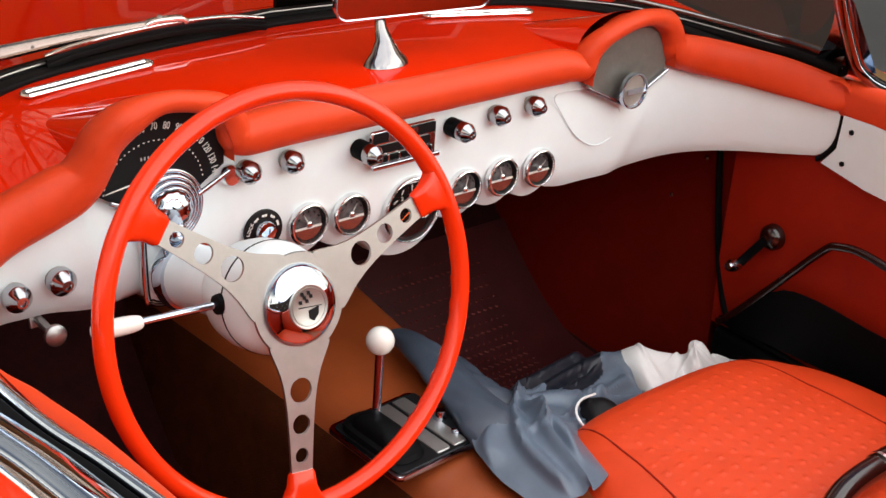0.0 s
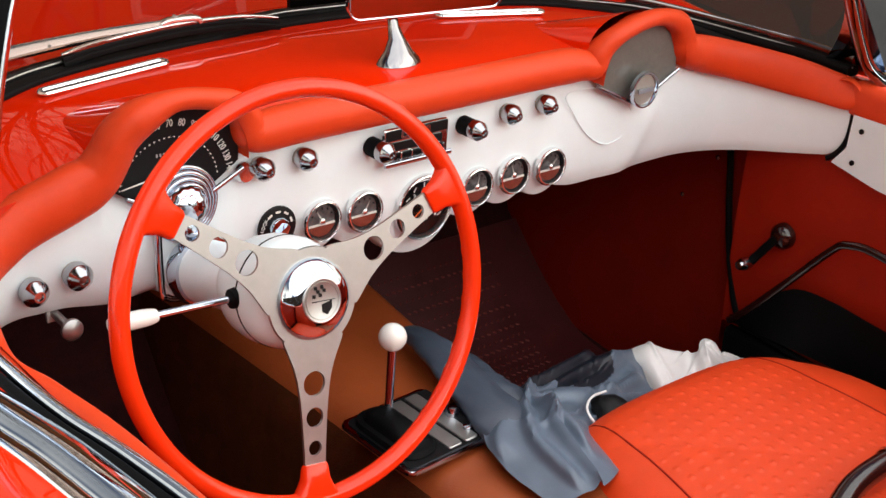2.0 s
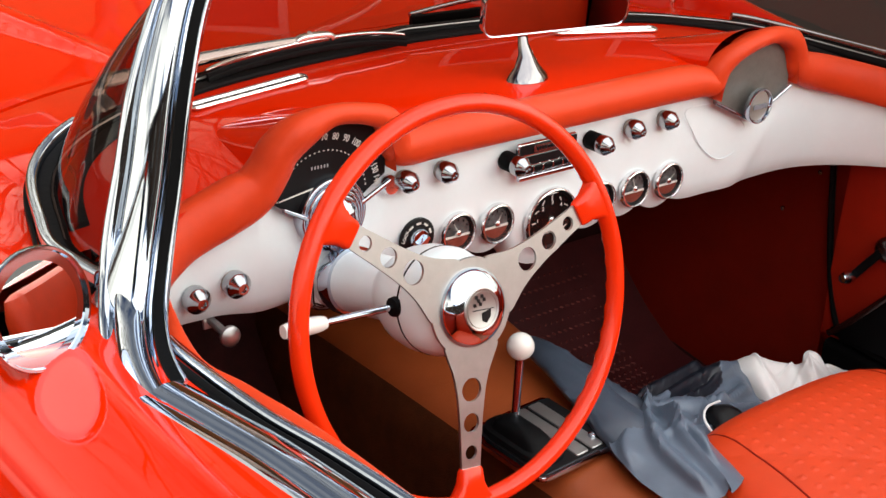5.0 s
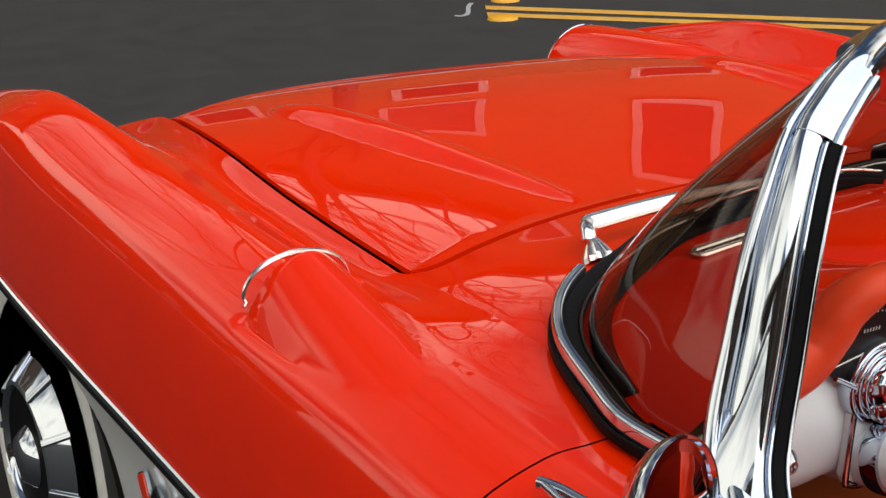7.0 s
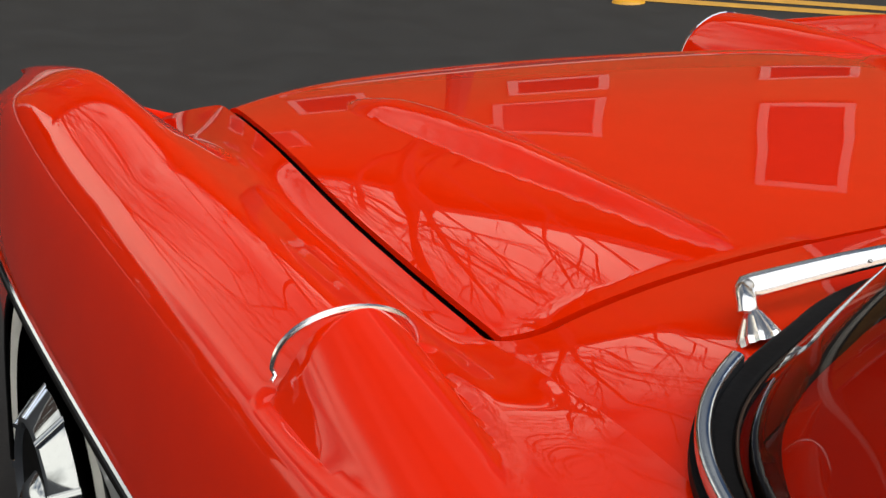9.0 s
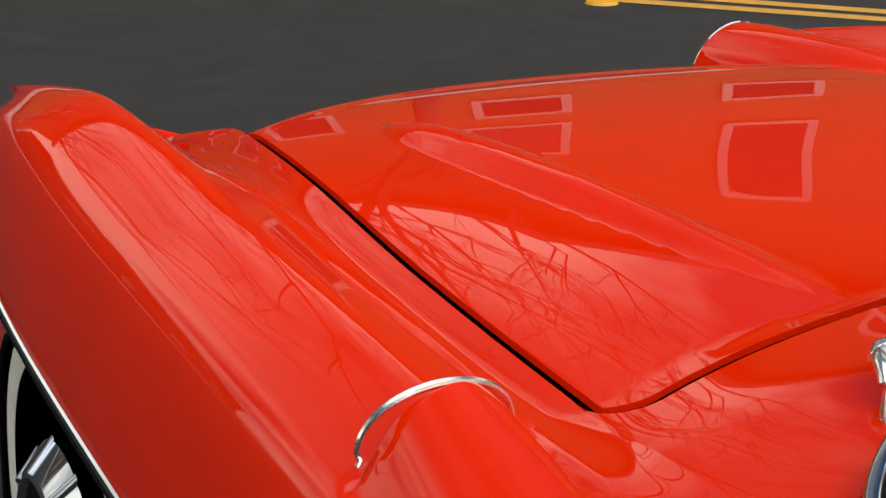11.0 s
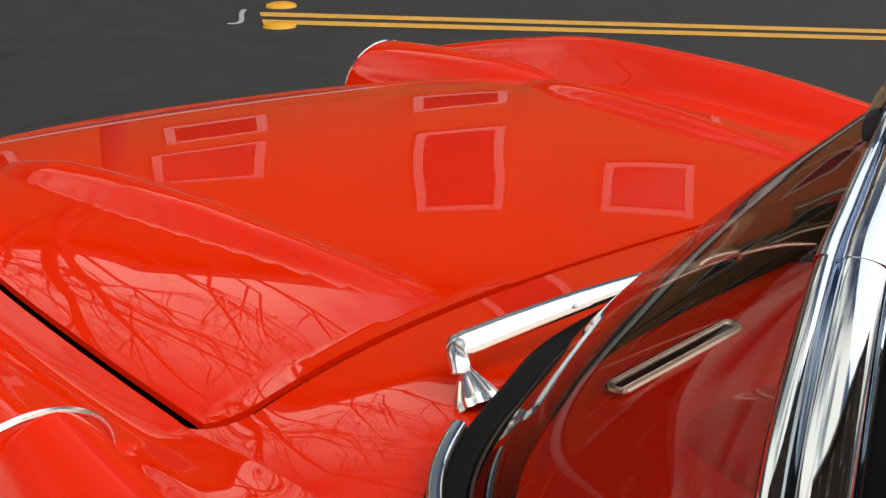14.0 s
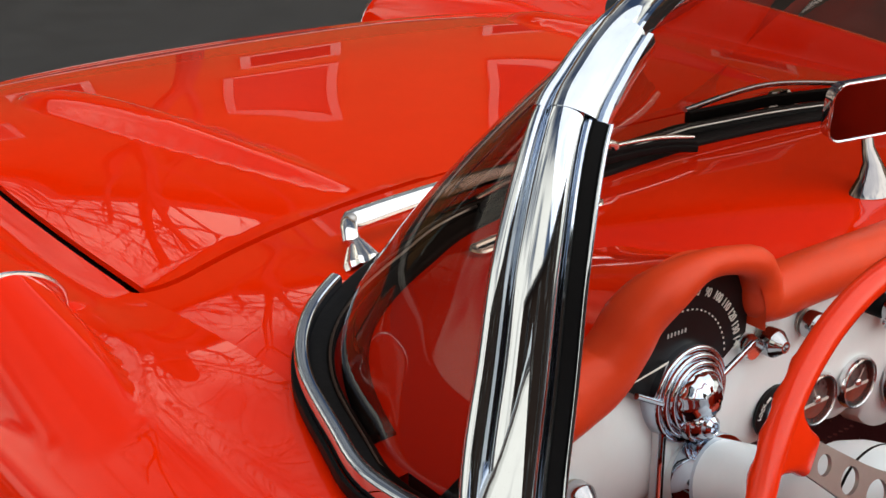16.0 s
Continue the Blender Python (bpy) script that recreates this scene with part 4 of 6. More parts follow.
def pad():
    """The padded roll that climbs over the two round hoods."""
    half = [(0.10, 0.868), (0.20, 0.868), (0.250, 0.866), (0.266, 0.872), (0.274, 0.892), (0.299, 0.915), (0.36, 0.930), (0.421, 0.915), (0.446, 0.892), (0.456, 0.872), (0.478, 0.860), (0.53, 0.848), (0.60, 0.826), (0.664, 0.812)]
    leg = [(-0.60, 0.804), (-0.55, 0.819), (-0.487, 0.839), (-0.454, 0.853), (-0.438, 0.875), (-0.427, 0.898), (-0.403, 0.919)]
    pts = leg + [(-x, z) for x, z in reversed(half[:7])] + [(0.0, 0.868)] + [(x + 0.010 * math.exp(-((x - 0.36) / 0.12) ** 4), z) for x, z in half[:3]] + [(x + 0.014, z - 0.010) for x, z in half[3:8]] + [(0.458, 0.880), (0.466, 0.864), (0.482, 0.853), (0.522, 0.842), (0.57, 0.831), (0.613, 0.8205), (0.634, 0.813), (0.638, 0.8125), (0.6400, 0.8122)]
    tail = [Vector(p) for p in ((-0.626, -1.0, 0.808), (-0.626, -0.7, 0.808), (-0.630, -0.42, 0.806), (-0.641, -0.30, 0.804), (-0.650, -0.22, 0.804))]
    path = tail + [Vector((x, y_dash(x) - 0.012 - 0.020 * math.exp(-((abs(x) - 0.36) / 0.075) ** 4), z)) for x, z in pts if x > -0.65]
    path = spline(path, 7)
    rows = []
    F = frames(path, Vector((0, -1, 0)))
    for p, t, s, u in F:
        side = Vector((-t.z, 0, t.x)).normalized()
        if side.z < 0 and abs(side.z) > 0.05:
            side = -side
        if t.x < 0:
            side = -side
        h = math.exp(-((abs(p.x) - 0.36) / 0.09) ** 4)
        q = sstep(-0.10, -0.24, p.y) if p.x < 0 else 0.0
        inward = Vector((q, q - 1, 0)).normalized()
        if q > 0.5:
            side = Vector((0, 0, 1))
        r = []
        for a in steps(0, 330, 15):
            c, sn = math.cos(radians(a)), math.sin(radians(a))
            rr = 0.024 + 0.007 * sstep(-0.43, -0.47, p.x) * sstep(-0.63, -0.56, p.x) + 0.004 * sstep(0.46, 0.53, p.x) - 0.004 * sstep(0.60, 0.64, p.x) - 0.0125 * h + 0.0080 * sstep(-0.36, -0.42, p.x) * h - (0.0155 * sstep(-0.07, -0.19, p.y) if p.x < 0 else 0)
            r.append(p + side * (rr * sn) + inward * (c * min(rr, 0.020 + 0.002 * h) if c > 0 else c * min(0.034, rr * 1.6)))
        if p.x > 0.6365:
            r = [p + (q - p) * math.sqrt(max(0.2, 1 - ((p.x - 0.6365) / 0.0036) ** 2)) for q in r]
        rows.append(r)
    bm, V = grid(rows, close_u=True)
    bm.faces.new(V[0]), bm.faces.new(V[-1])
    part("dash_pad", bm, PAD, car, "orange-red padded vinyl dash roll", smooth=70)
    for s in (-1, 1):
        rows = []
        for k in steps(0, 1, 12):
            r = []
            for a in steps(0, math.pi, 24):
                w, hgt = 0.088 * (1 - 0.25 * k), 0.060 * (1 - k) ** 1.2
                x = s * 0.36 + w * math.cos(a)
                y = -0.01 + 0.17 * k
                ze = z_top(x, max(0.0, y)) - 0.006
                r.append(Vector((x, y, ze + hgt * math.sin(a) ** 0.8)))
            rows.append(r)
        bm, V = grid(rows)
        part("binnacle_fairing", bm, RED, car, "red fairing behind the round hood")
        cx, cz = (0.374, 0.836) if s > 0 else (-0.36, 0.846)
        rows = [[Vector((cx + 0.084 * math.cos(a), y, cz + 0.084 * math.sin(a))) for a in steps(0, math.pi, 24)] for y in (-0.03, 0.0)]
        bm, V = grid(rows)
        part("binnacle_lining", bm, PAD, car)


pad()


def fan(cx, cz, R, a0, a1, tip, y, n=30):
    """Round-topped, V-bottomed outline as world points in the dash plane."""
    return [Vector((cx + R * math.cos(a), y, cz + R * math.sin(a))) for a in steps(radians(a0), radians(a1), n)] + [Vector((cx, y, tip))]


def plate(points, depth=0.003):
    bm = bmesh.new()
    a = [bm.verts.new(p) for p in points]
    b = [bm.verts.new(p + Vector((0, depth, 0))) for p in points]
    bm.faces.new(a), bm.faces.new(b)
    for i in range(len(a)):
        j = (i + 1) % len(a)
        bm.faces.new((a[i], a[j], b[j], b[i]))
    return bm


def on_dash(x, z, y, turn=0.0):
    """A matrix for flat things on the dash: x right, y up, facing the cabin."""
    return Matrix.Translation((x, y, z)) @ Matrix.Rotation(radians(90), 4, "X") @ Matrix.Rotation(turn, 4, "Z")


def speedometer():
    cx, cz, y = -0.36, 0.846, -0.011
    nx, nz = -0.3657, 0.822
    sp = part("speedometer", plate(fan(cx, cz, 0.082, -5, 185, 0.785, y)), DIAL, car, "black round speedometer dial with white numbers", smooth=0)
    for i in range(15):
        a = radians(11.5 * (14 - i) + 8.5)
        writing(str(i * 10), 0.0118, on_dash(nx + 0.0762 * math.cos(a), nz + 0.0762 * math.sin(a), y - 0.001, a - math.pi / 2) @ Matrix.Diagonal((0.72, 1.0, 1.0, 1.0)), MARK, "number", sp)
    bm = bmesh.new()
    for i in range(29):
        a = radians(5.75 * (28 - i) + 8.5)
        slab([(-0.0007, -0.001), (0.0007, -0.001), (0.0007, 0.001), (-0.0007, 0.001)], 0.0004, on_dash(nx + 0.0605 * math.cos(a), nz + 0.0605 * math.sin(a), y - 0.001, a), bm)
    part("minute_marks", bm, MARK, sp, smooth=0)
    bm = bmesh.new()
    for i in range(6):
        slab(rbox(0.0018, 0.0040, 0.0005, 1), 0.0004, on_dash(cx - 0.020 + 0.0042 * i, cz + 0.018, y - 0.001), bm)
    part("odometer", bm, PRINT, sp, smooth=0)
    part("needle", sweep([Vector((-0.366, y - 0.003, 0.843)), Vector((-0.424, y - 0.003, 0.834))], rbox(0.0022, 0.0012, 0.0004, 1), up=(0, -1, 0), scale=lambda k: 1.1 - 0.5 * k), MARK, sp, "white needle resting at zero", smooth=0)
    trims(cx, sp)
    # stepped chrome boss and cap
    y = -0.0165
    rings = [(0.044, -0.030), (0.044, 0.0)]
    for k in range(4):
        r0, h0 = 0.044 - 0.0058 * k, 0.0035 * k
        rings += [(r0 - 0.0026 + 0.0026 * math.cos(a), h0 + 0.001 + 0.0036 * math.sin(a)) for a in steps(0, math.pi * 0.85, 5)]
    rings += [(0.019, 0.014), (0.0, 0.014)]
    part("boss", lathe(rings, 40, basis((cx + 0.006, y - 0.001, 0.806), (0, -1, 0.06))), CHROME, sp, "stepped chrome boss", smooth=45)
    fm = basis((cx + 0.004, y - 0.010, 0.808), (0, -0.97, 0.24))
    n = 36
    rows = [[fm @ Vector((r * (1 if i % 3 else 0.93) * math.cos(2 * math.pi * i / n), r * (1 if i % 3 else 0.93) * math.sin(2 * math.pi * i / n), h)) for i in range(n)] for r, h in ((0.0245, -0.004), (0.0240, 0.006), (0.0205, 0.013), (0.0135, 0.018), (0.004, 0.0195))]
    bm, V = grid(rows, close_u=True)
    bm.faces.new(V[-1])
    part("fluted_dome", bm, CHROME, sp, "fluted chrome dome", smooth=50)
    cone = [(0.0175, -0.006), (0.0175, 0.004), (0.0160, 0.006), (0.0150, 0.0065), (0.0140, 0.010), (0.0105, 0.014), (0.0095, 0.0145), (0.0090, 0.018), (0.0058, 0.021), (0.0048, 0.0205), (0.0042, 0.0175), (0.0, 0.0170)]
    part("cap", lathe(cone, 32, basis((cx + 0.003, y - 0.014, 0.786), (0, -0.99, 0.10))), CHROME, sp, "stepped chrome cap", smooth=28)
    outline = [(-0.030, 0.046), (-0.0265, -0.045), (-0.020, -0.056), (-0.008, -0.061), (0.008, -0.061), (0.020, -0.056), (0.0265, -0.045), (0.030, 0.046)]
    bmx = on_dash(cx + 0.002, 0.752, y - 0.003)
    part("bracket", slab(outline, 0.010, bmx), WHITE, sp, "white column bracket", smooth=30)
    edge = [bmx @ Vector((a, b, 0.0005)) for a, b in outline]
    part("bracket_trim", sweep(spline(edge, 5), ring(0.0024, 8), up=(0, -1, 0)), CHROME, sp, "thin chrome edge")
    part("bracket_groove", sweep(spline([bmx @ Vector((a * 0.84, b * 0.94, 0.0004)) for a, b in outline], 5), ring(0.0012, 6), up=(0, -1, 0)), DIAL, sp)


def trims(cx, parent):
    for s in (-1, 1):
        a, b = Vector((cx, -0.022, 0.793)), Vector((cx + s * (0.083 if s > 0 or cx > 0 else 0.062), -0.020, 0.832 if s > 0 or cx > 0 else 0.826))
        part("chrome_strip", sweep([a, a.lerp(b, 0.5), b], rbox(0.0055, 0.005, 0.002), up=(0, -1, 0)), CHROME, parent)


def clock_hood():
    cx, cz, y = 0.372, 0.836, -0.0165
    ck = part("dash_emblem_panel", plate(fan(cx, cz, 0.080, -5, 185, 0.79, y)), PANEL, car, "brushed grey panel under the passenger hood", smooth=0)
    trims(cx, ck)
    part("emblem_ring", lathe([(0.0225, 0), (0.0255, 0.0), (0.0265, 0.004), (0.0255, 0.008), (0.0240, 0.008), (0.0225, 0.004)], 32, basis((cx, -0.028, 0.8175), (0, -1, 0))), CHROME, ck)
    part("emblem_disc", lathe([(0.022, 0.004), (0.0, 0.005)], 32, basis((cx, -0.028, 0.8175), (0, -1, 0))), DARKSTEEL, ck)
    part("emblem_bar", slab(rbox(0.030, 0.007, 0.002), 0.002, on_dash(cx, 0.8175, -0.036)), CHROME, ck)
    # speaker panel outline
    loop = spline([Vector((x, y_dash(x) - 0.0115, z)) for x, z in ((0.240, 0.827), (0.30, 0.826), (0.348, 0.806), (0.374, 0.778), (0.368, 0.750), (0.330, 0.738), (0.288, 0.760), (0.254, 0.80))], 5, closed=True)
    part("pressed_outline", sweep(loop, ring(0.0009, 6), up=(0, -1, 0), closed=True), WHITE, ck)


speedometer()
clock_hood()


def gauge(i, gx, gz, r):
    y = -0.0100
    m = basis((gx, y, gz), (0, -1, 0.03))
    big = r > 0.03
    part_label = "chrome-rimmed tachometer" if big else "small chrome-rimmed round gauge"
    bezel = [(r + 0.001, 0.0), (r + 0.001, 0.005), (r - 0.0005, 0.008), (r - 0.0018, 0.0085), (r - 0.0028, 0.0072), (r - 0.0030, 0.0050), (r + 0.001, 0.0)]
    g = part("gauge", lathe(bezel, 40, m), SATIN, car, part_label)
    part("face", lathe([(r - 0.0055, 0.001), (0.0, 0.001)], 36, m), DIAL if big else FACE, g, "black dial face" if big else "dull silver dial face")
    bm = bmesh.new()
    for k in range(9 if big else 5):
        a = radians(210 - 240 * k / 8) if big else radians(150 - 120 * k / 4)
        rr = (r - 0.006) * 0.8
        L = 0.007 if big else 0.0035
        slab([(-0.0008, -L / 2), (0.0008, -L / 2), (0.0008, L / 2), (-0.0008, L / 2)], 0.0003, m @ Matrix.Translation((-rr * math.cos(a), rr * math.sin(a), 0.0036)) @ Matrix.Rotation(-(a - math.pi / 2) * -1, 4, "Z"), bm)
    part("marks", bm, MARK if big else DIAL, g, smooth=0)
    ang = 215 if big else (120, 60, 0, 75, 110, 40)[i]
    a = radians(ang)
    d = Vector((math.cos(a), math.sin(a), 0))
    L = (r - 0.008) * 0.85
    bm = sweep([m @ (Vector((0, 0, 0.0045)) - d * 0.004), m @ (d * L + Vector((0, 0, 0.0045)))], rbox(0.0016, 0.0008, 0.0003, 1), up=(0, -1, 0), scale=lambda k: 1.4 - k)
    part("needle", bm, ORANGE if big else MARK, g, smooth=0)
    if not big:
        q = r - 0.0062
        part("lower_mask", slab([(q * math.cos(t), q * math.sin(t)) for t in steps(math.pi * 1.08, math.pi * 1.92, 16)], 0.0006, m @ Matrix.Translation((0, 0, 0.0030))), PLATE_RED, g, "half-round metal plate with the red cabin's reflection in its colour", smooth=0)
        part("bar", slab([(-q * 0.95, -q * 0.30), (q * 0.95, -q * 0.30), (q * 0.95, -q * 0.16), (-q * 0.95, -q * 0.16)], 0.0008, m @ Matrix.Translation((0, 0, 0.0036))), MARK, g, smooth=0)
    part("pivot", lathe([(0.0046, 0.001), (0.0046, 0.005), (0.0036, 0.0066), (0.0016, 0.0074), (0, 0.0075)], 16, m), SATIN, g)
    if big:
        writing("RPM", 0.008, on_dash(gx, gz - 0.017, y - 0.0036), MARK, "writing", g)
        for k in range(7):
            t = radians(215 - 250 * k / 6)
            writing(str(k), 0.0075, on_dash(gx + 0.024 * math.cos(t), gz + 0.024 * math.sin(t), y - 0.0038), MARK, "number", g)
    part("shroud", lathe([(r - 0.0028, 0.0066), (r - 0.0036, 0.0062), (r - 0.0058, 0.0034), (r - 0.0062, 0.0005), (r - 0.0028, 0.0066)], 36, m), DIAL, g, "black inner ring")
    ln = part("lens", lathe([(r - 0.004, 0.0085), (0.0, 0.0095)], 28, m), LENS, g)
    ln.visible_shadow = False


for i, (gx, gz, r) in enumerate(GAUGES):
    gauge(i, gx, gz, r)


def knob(x, z, r=0.0145, off=0.0):
    y = y_dash(x) - 0.008
    m = basis((x, y, z), (0, -1, 0.02))
    h = 0.004 + off
    prof = [(0.005, 0.0), (0.005, h), (r * 0.9, h + 0.0005), (r, h + 0.002), (r, h + 0.012), (r * 0.95, h + 0.0135), (r * 0.50, h + 0.021), (r * 0.42, h + 0.0225), (r * 0.28, h + 0.0225), (r * 0.22, h + 0.020), (0, h + 0.020)]
    k = part("knob", lathe(prof, 28, m), KNOB, car, "conical chrome dash knob", smooth=28)
    if off:
        part("collar", lathe([(r * 0.95, 0.0), (r * 0.95, off), (r * 0.8, off + 0.003), (0.005, off + 0.003)], 26, m), BLACK, k, "long black collar")
    else:
        part("collar", lathe([(r * 0.9, 0.0), (r * 0.9, 0.002), (r * 0.7, 0.0035), (0.005, 0.0035)], 26, m), DARKSTEEL, k)


for x, z in ((-0.250, 0.824), (-0.191, 0.824), (0.132, 0.8205), (0.1965, 0.822), (-0.531, 0.746), (-0.481, 0.751)):
    knob(x, z, r=0.0152 if x < -0.4 else 0.0134)
knob(-0.088, 0.8165, off=0.016, r=0.0130)
knob(0.058, 0.817, off=0.016, r=0.0130)
part("headlight_bezel", lathe([(0.0125, 0.0), (0.0125, 0.004), (0.010, 0.009), (0.0, 0.010)], 24, basis((-0.270, -0.008, 0.822), (0, -1, 0))), SATIN, car, "small chrome bezel beside the knob")


def radio():
    z, y = 0.8165, -0.0125
    r = part("radio", slab(rbox(0.102, 0.046, 0.004, 3), 0.004, on_dash(-0.026, z - 0.003, y - 0.006), bevel=0.03), SATIN, car, "chrome-faced car radio in the dashboard")
    part("band", slab(rbox(0.096, 0.013, 0.002, 2), 0.002, on_dash(-0.026, z + 0.012, y - 0.0078)), DIAL, r, smooth=0)
    part("name_bar", slab(rbox(0.046, 0.010, 0.001, 1), 0.001, on_dash(-0.030, z + 0.012, y - 0.0092)), SATIN, r, smooth=0)
    bm = bmesh.new()
    for i in range(8):
        slab(rbox(0.0026, 0.005, 0.0004, 1), 0.0004, on_dash(-0.047 + 0.0048 * i, z + 0.012, y - 0.0100), bm)
    part("name_print", bm, DIAL, r, smooth=0)
    part("tuning_window", slab(rbox(0.080, 0.011, 0.002, 2), 0.002, on_dash(-0.026, z - 0.003, y - 0.0078)), DIAL, r, "black tuning window", smooth=0)
    part("button_slot", slab(rbox(0.092, 0.008, 0.001, 1), 0.002, on_dash(-0.026, z - 0.0155, y - 0.0078)), DIAL, r, smooth=0)
    for i in range(5):
        part("push_button", slab(rbox(0.012, 0.0045, 0.001, 1), 0.005, on_dash(-0.060 + 0.017 * i, z - 0.0155, y - 0.0095)), BLACK, r, "black push button", smooth=0)
        part("divider", slab(rbox(0.0022, 0.008, 0.0004, 1), 0.003, on_dash(-0.0515 + 0.017 * i, z - 0.0155, y - 0.0095)), SATIN, r, smooth=0)
    part("lower_rail", sweep([Vector((-0.078, y - 0.011, z - 0.0235)), Vector((0.026, y - 0.011, z - 0.0235))], rbox(0.006, 0.005, 0.0015), up=(0, -1, 0)), CHROME, r, "chrome lower rail")


radio()


def ignition():
    m = basis((-0.226, -0.010, 0.744), (0, -1, 0.02))
    g = part("ignition_switch", lathe([(0.026, 0.0), (0.026, 0.003), (0.024, 0.004), (0.0, 0.004)], 32, m), DIAL, car, "black ignition dial with chrome key switch")
    part("barrel", lathe([(0.0135, 0.004), (0.0135, 0.009), (0.012, 0.011), (0.007, 0.012), (0, 0.012)], 24, m), CHROME, g)
    part("key_bar", slab(rbox(0.018, 0.005, 0.002), 0.008, m @ Matrix.Translation((0, 0, 0.018)) @ Matrix.Rotation(radians(35), 4, "Z")), CHROME, g)
    writing("LOCK", 0.0062, on_dash(-0.2455, 0.750, -0.0145, radians(65)), MARK, "writing", g)
    bm = bmesh.new()
    for a in (20, 55, 90, 125):
        t = radians(a)
        slab(rbox(0.007, 0.0028, 0.0005, 1), 0.0003, on_dash(-0.226 + 0.0195 * math.cos(t), 0.744 + 0.0195 * math.sin(t), -0.0145, t - math.pi / 2), bm)
    part("writing_bars", bm, MARK, g, smooth=0)


ignition()

# ---- steering ----
WC = Vector((-0.3445, -0.2517, 0.7866))
TILT, SPIN = 0.2587, -0.138
SPOKE = 1.0356
WM = Matrix.Translation(WC) @ Matrix.Rotation(radians(90) - TILT, 4, "X")
AXIS = (WM.to_3x3() @ Vector((0, 0, 1))).normalized()


def steering_wheel():
    R, r = 0.2074, 0.0098
    bm = bmesh.new()
    rows = []
    N = 240
    for i in range(N):
        a = 2 * math.pi * i / N
        d = Vector((math.cos(a), math.sin(a), 0))
        # finger grips on the back of the rim
        g = 0.0010 * math.cos(i * 2 * math.pi / 5) * (1 if abs(math.cos(a)) > 0.6 else 0)
        row = []
        for b in steps(0, 2 * math.pi * 13 / 14, 13):
            k = r + (g if math.sin(b) < -0.45 else 0)
            row.append(WM @ (d * (R + k * math.cos(b)) + Vector((0, 0, k * 1.05 * math.sin(b)))))
        rows.append(row)
    grid(rows, bm, close_u=True, close_v=True)
    sw = part("steering_wheel", bm, RIM, car, "red-rimmed three-spoke steering wheel with drilled steel spokes", smooth=80)
    for k, a0 in enumerate((150, 30, 270)):
        a = radians(a0) + SPIN
        M = WM @ Matrix.Rotation(a, 4, "Z") @ Matrix.Diagonal((SPOKE, SPOKE, 1, 1))
        part("spoke", spoke_plate(M), STEEL, sw, "brushed steel spoke with three round holes", smooth=30)
        # rim boss that takes the spoke
        bm = bmesh.new()
        rows = []
        for x, w, h in ((0.163, 0.0128, 0.0045), (0.166, 0.0145, 0.0065), (0.178, 0.0160, 0.0085), (0.190, 0.022, 0.0093), (0.199, 0.034, 0.0088)):
            rows.append([M @ Vector((x, p, q)) for p, q in rbox(w * 2, h * 2, h * 0.9, 4)])
        _, V = grid(rows, bm, close_u=True)
        bm.faces.new(V[0]), bm.faces.new(V[-1])
        part("rim_boss", bm, RIM, sw)
    hub = [(0.0, 0.0165), (0.022, 0.0165), (0.027, 0.0155), (0.032, 0.0132), (0.0365, 0.0102), (0.0395, 0.0072), (0.0412, 0.0035), (0.0416, 0.0), (0.038, -0.004)]
    part("hub_plate", lathe([(0.020, -0.0022), (0.0515, -0.0022), (0.0525, -0.0010), (0.0515, 0.0012), (0.020, 0.0012)], 48, WM), STEEL, sw, "round steel plate behind the hub cap")
    part("hub_cap", lathe(hub[::-1], 48, WM), CHROME, sw, "polished chrome hub cap", smooth=60)
    em = WM @ Matrix.Translation((0.0, 0.0, 0.0166)) @ Matrix.Diagonal((0.88, 0.88, 1, 1))
    part("emblem", lathe([(0.0255, -0.002), (0.0255, 0.0008), (0.0245, 0.0014), (0.023, 0.0008), (0.0, 0.001)], 40, em), STEEL, sw, "round grey emblem with crossed flags")
    bm = bmesh.new()
    for i in range(4):
        for j in range(3):
            if (i + j) % 2 == 0:
                slab([(x + 0.0012 * j, y) for x, y in [(i * 0.003 - 0.009, j * 0.0034 + 0.004), (i * 0.003 - 0.006, j * 0.0034 + 0.0035), (i * 0.003 - 0.006, j * 0.0034 + 0.0068), (i * 0.003 - 0.009, j * 0.0034 + 0.0072)]], 0.0004, em @ Matrix.Translation((0, 0, 0.0016)), bm)
    slab([(-0.001, -0.003), (0.009, -0.001), (0.008, -0.008), (0.003, -0.013), (-0.001, -0.010)], 0.0004, em @ Matrix.Translation((0, 0, 0.0016)), bm)
    slab([(-0.010, 0.0015), (0.012, -0.001), (0.012, -0.0016), (-0.010, 0.0006)], 0.0004, em @ Matrix.Translation((0, 0, 0.0016)), bm)
    for v in bm.verts:
        q = em.inverted() @ v.co
        v.co = em @ Vector((q.x * 1.4, q.y * 1.3, q.z))
    part("flags", bm, DIAL, sw, smooth=0)
    part("emblem_ring", lathe([(0.0212, 0.0010), (0.0216, 0.0016), (0.0220, 0.0010), (0.0212, 0.0010)], 40, em), DARKSTEEL, sw)


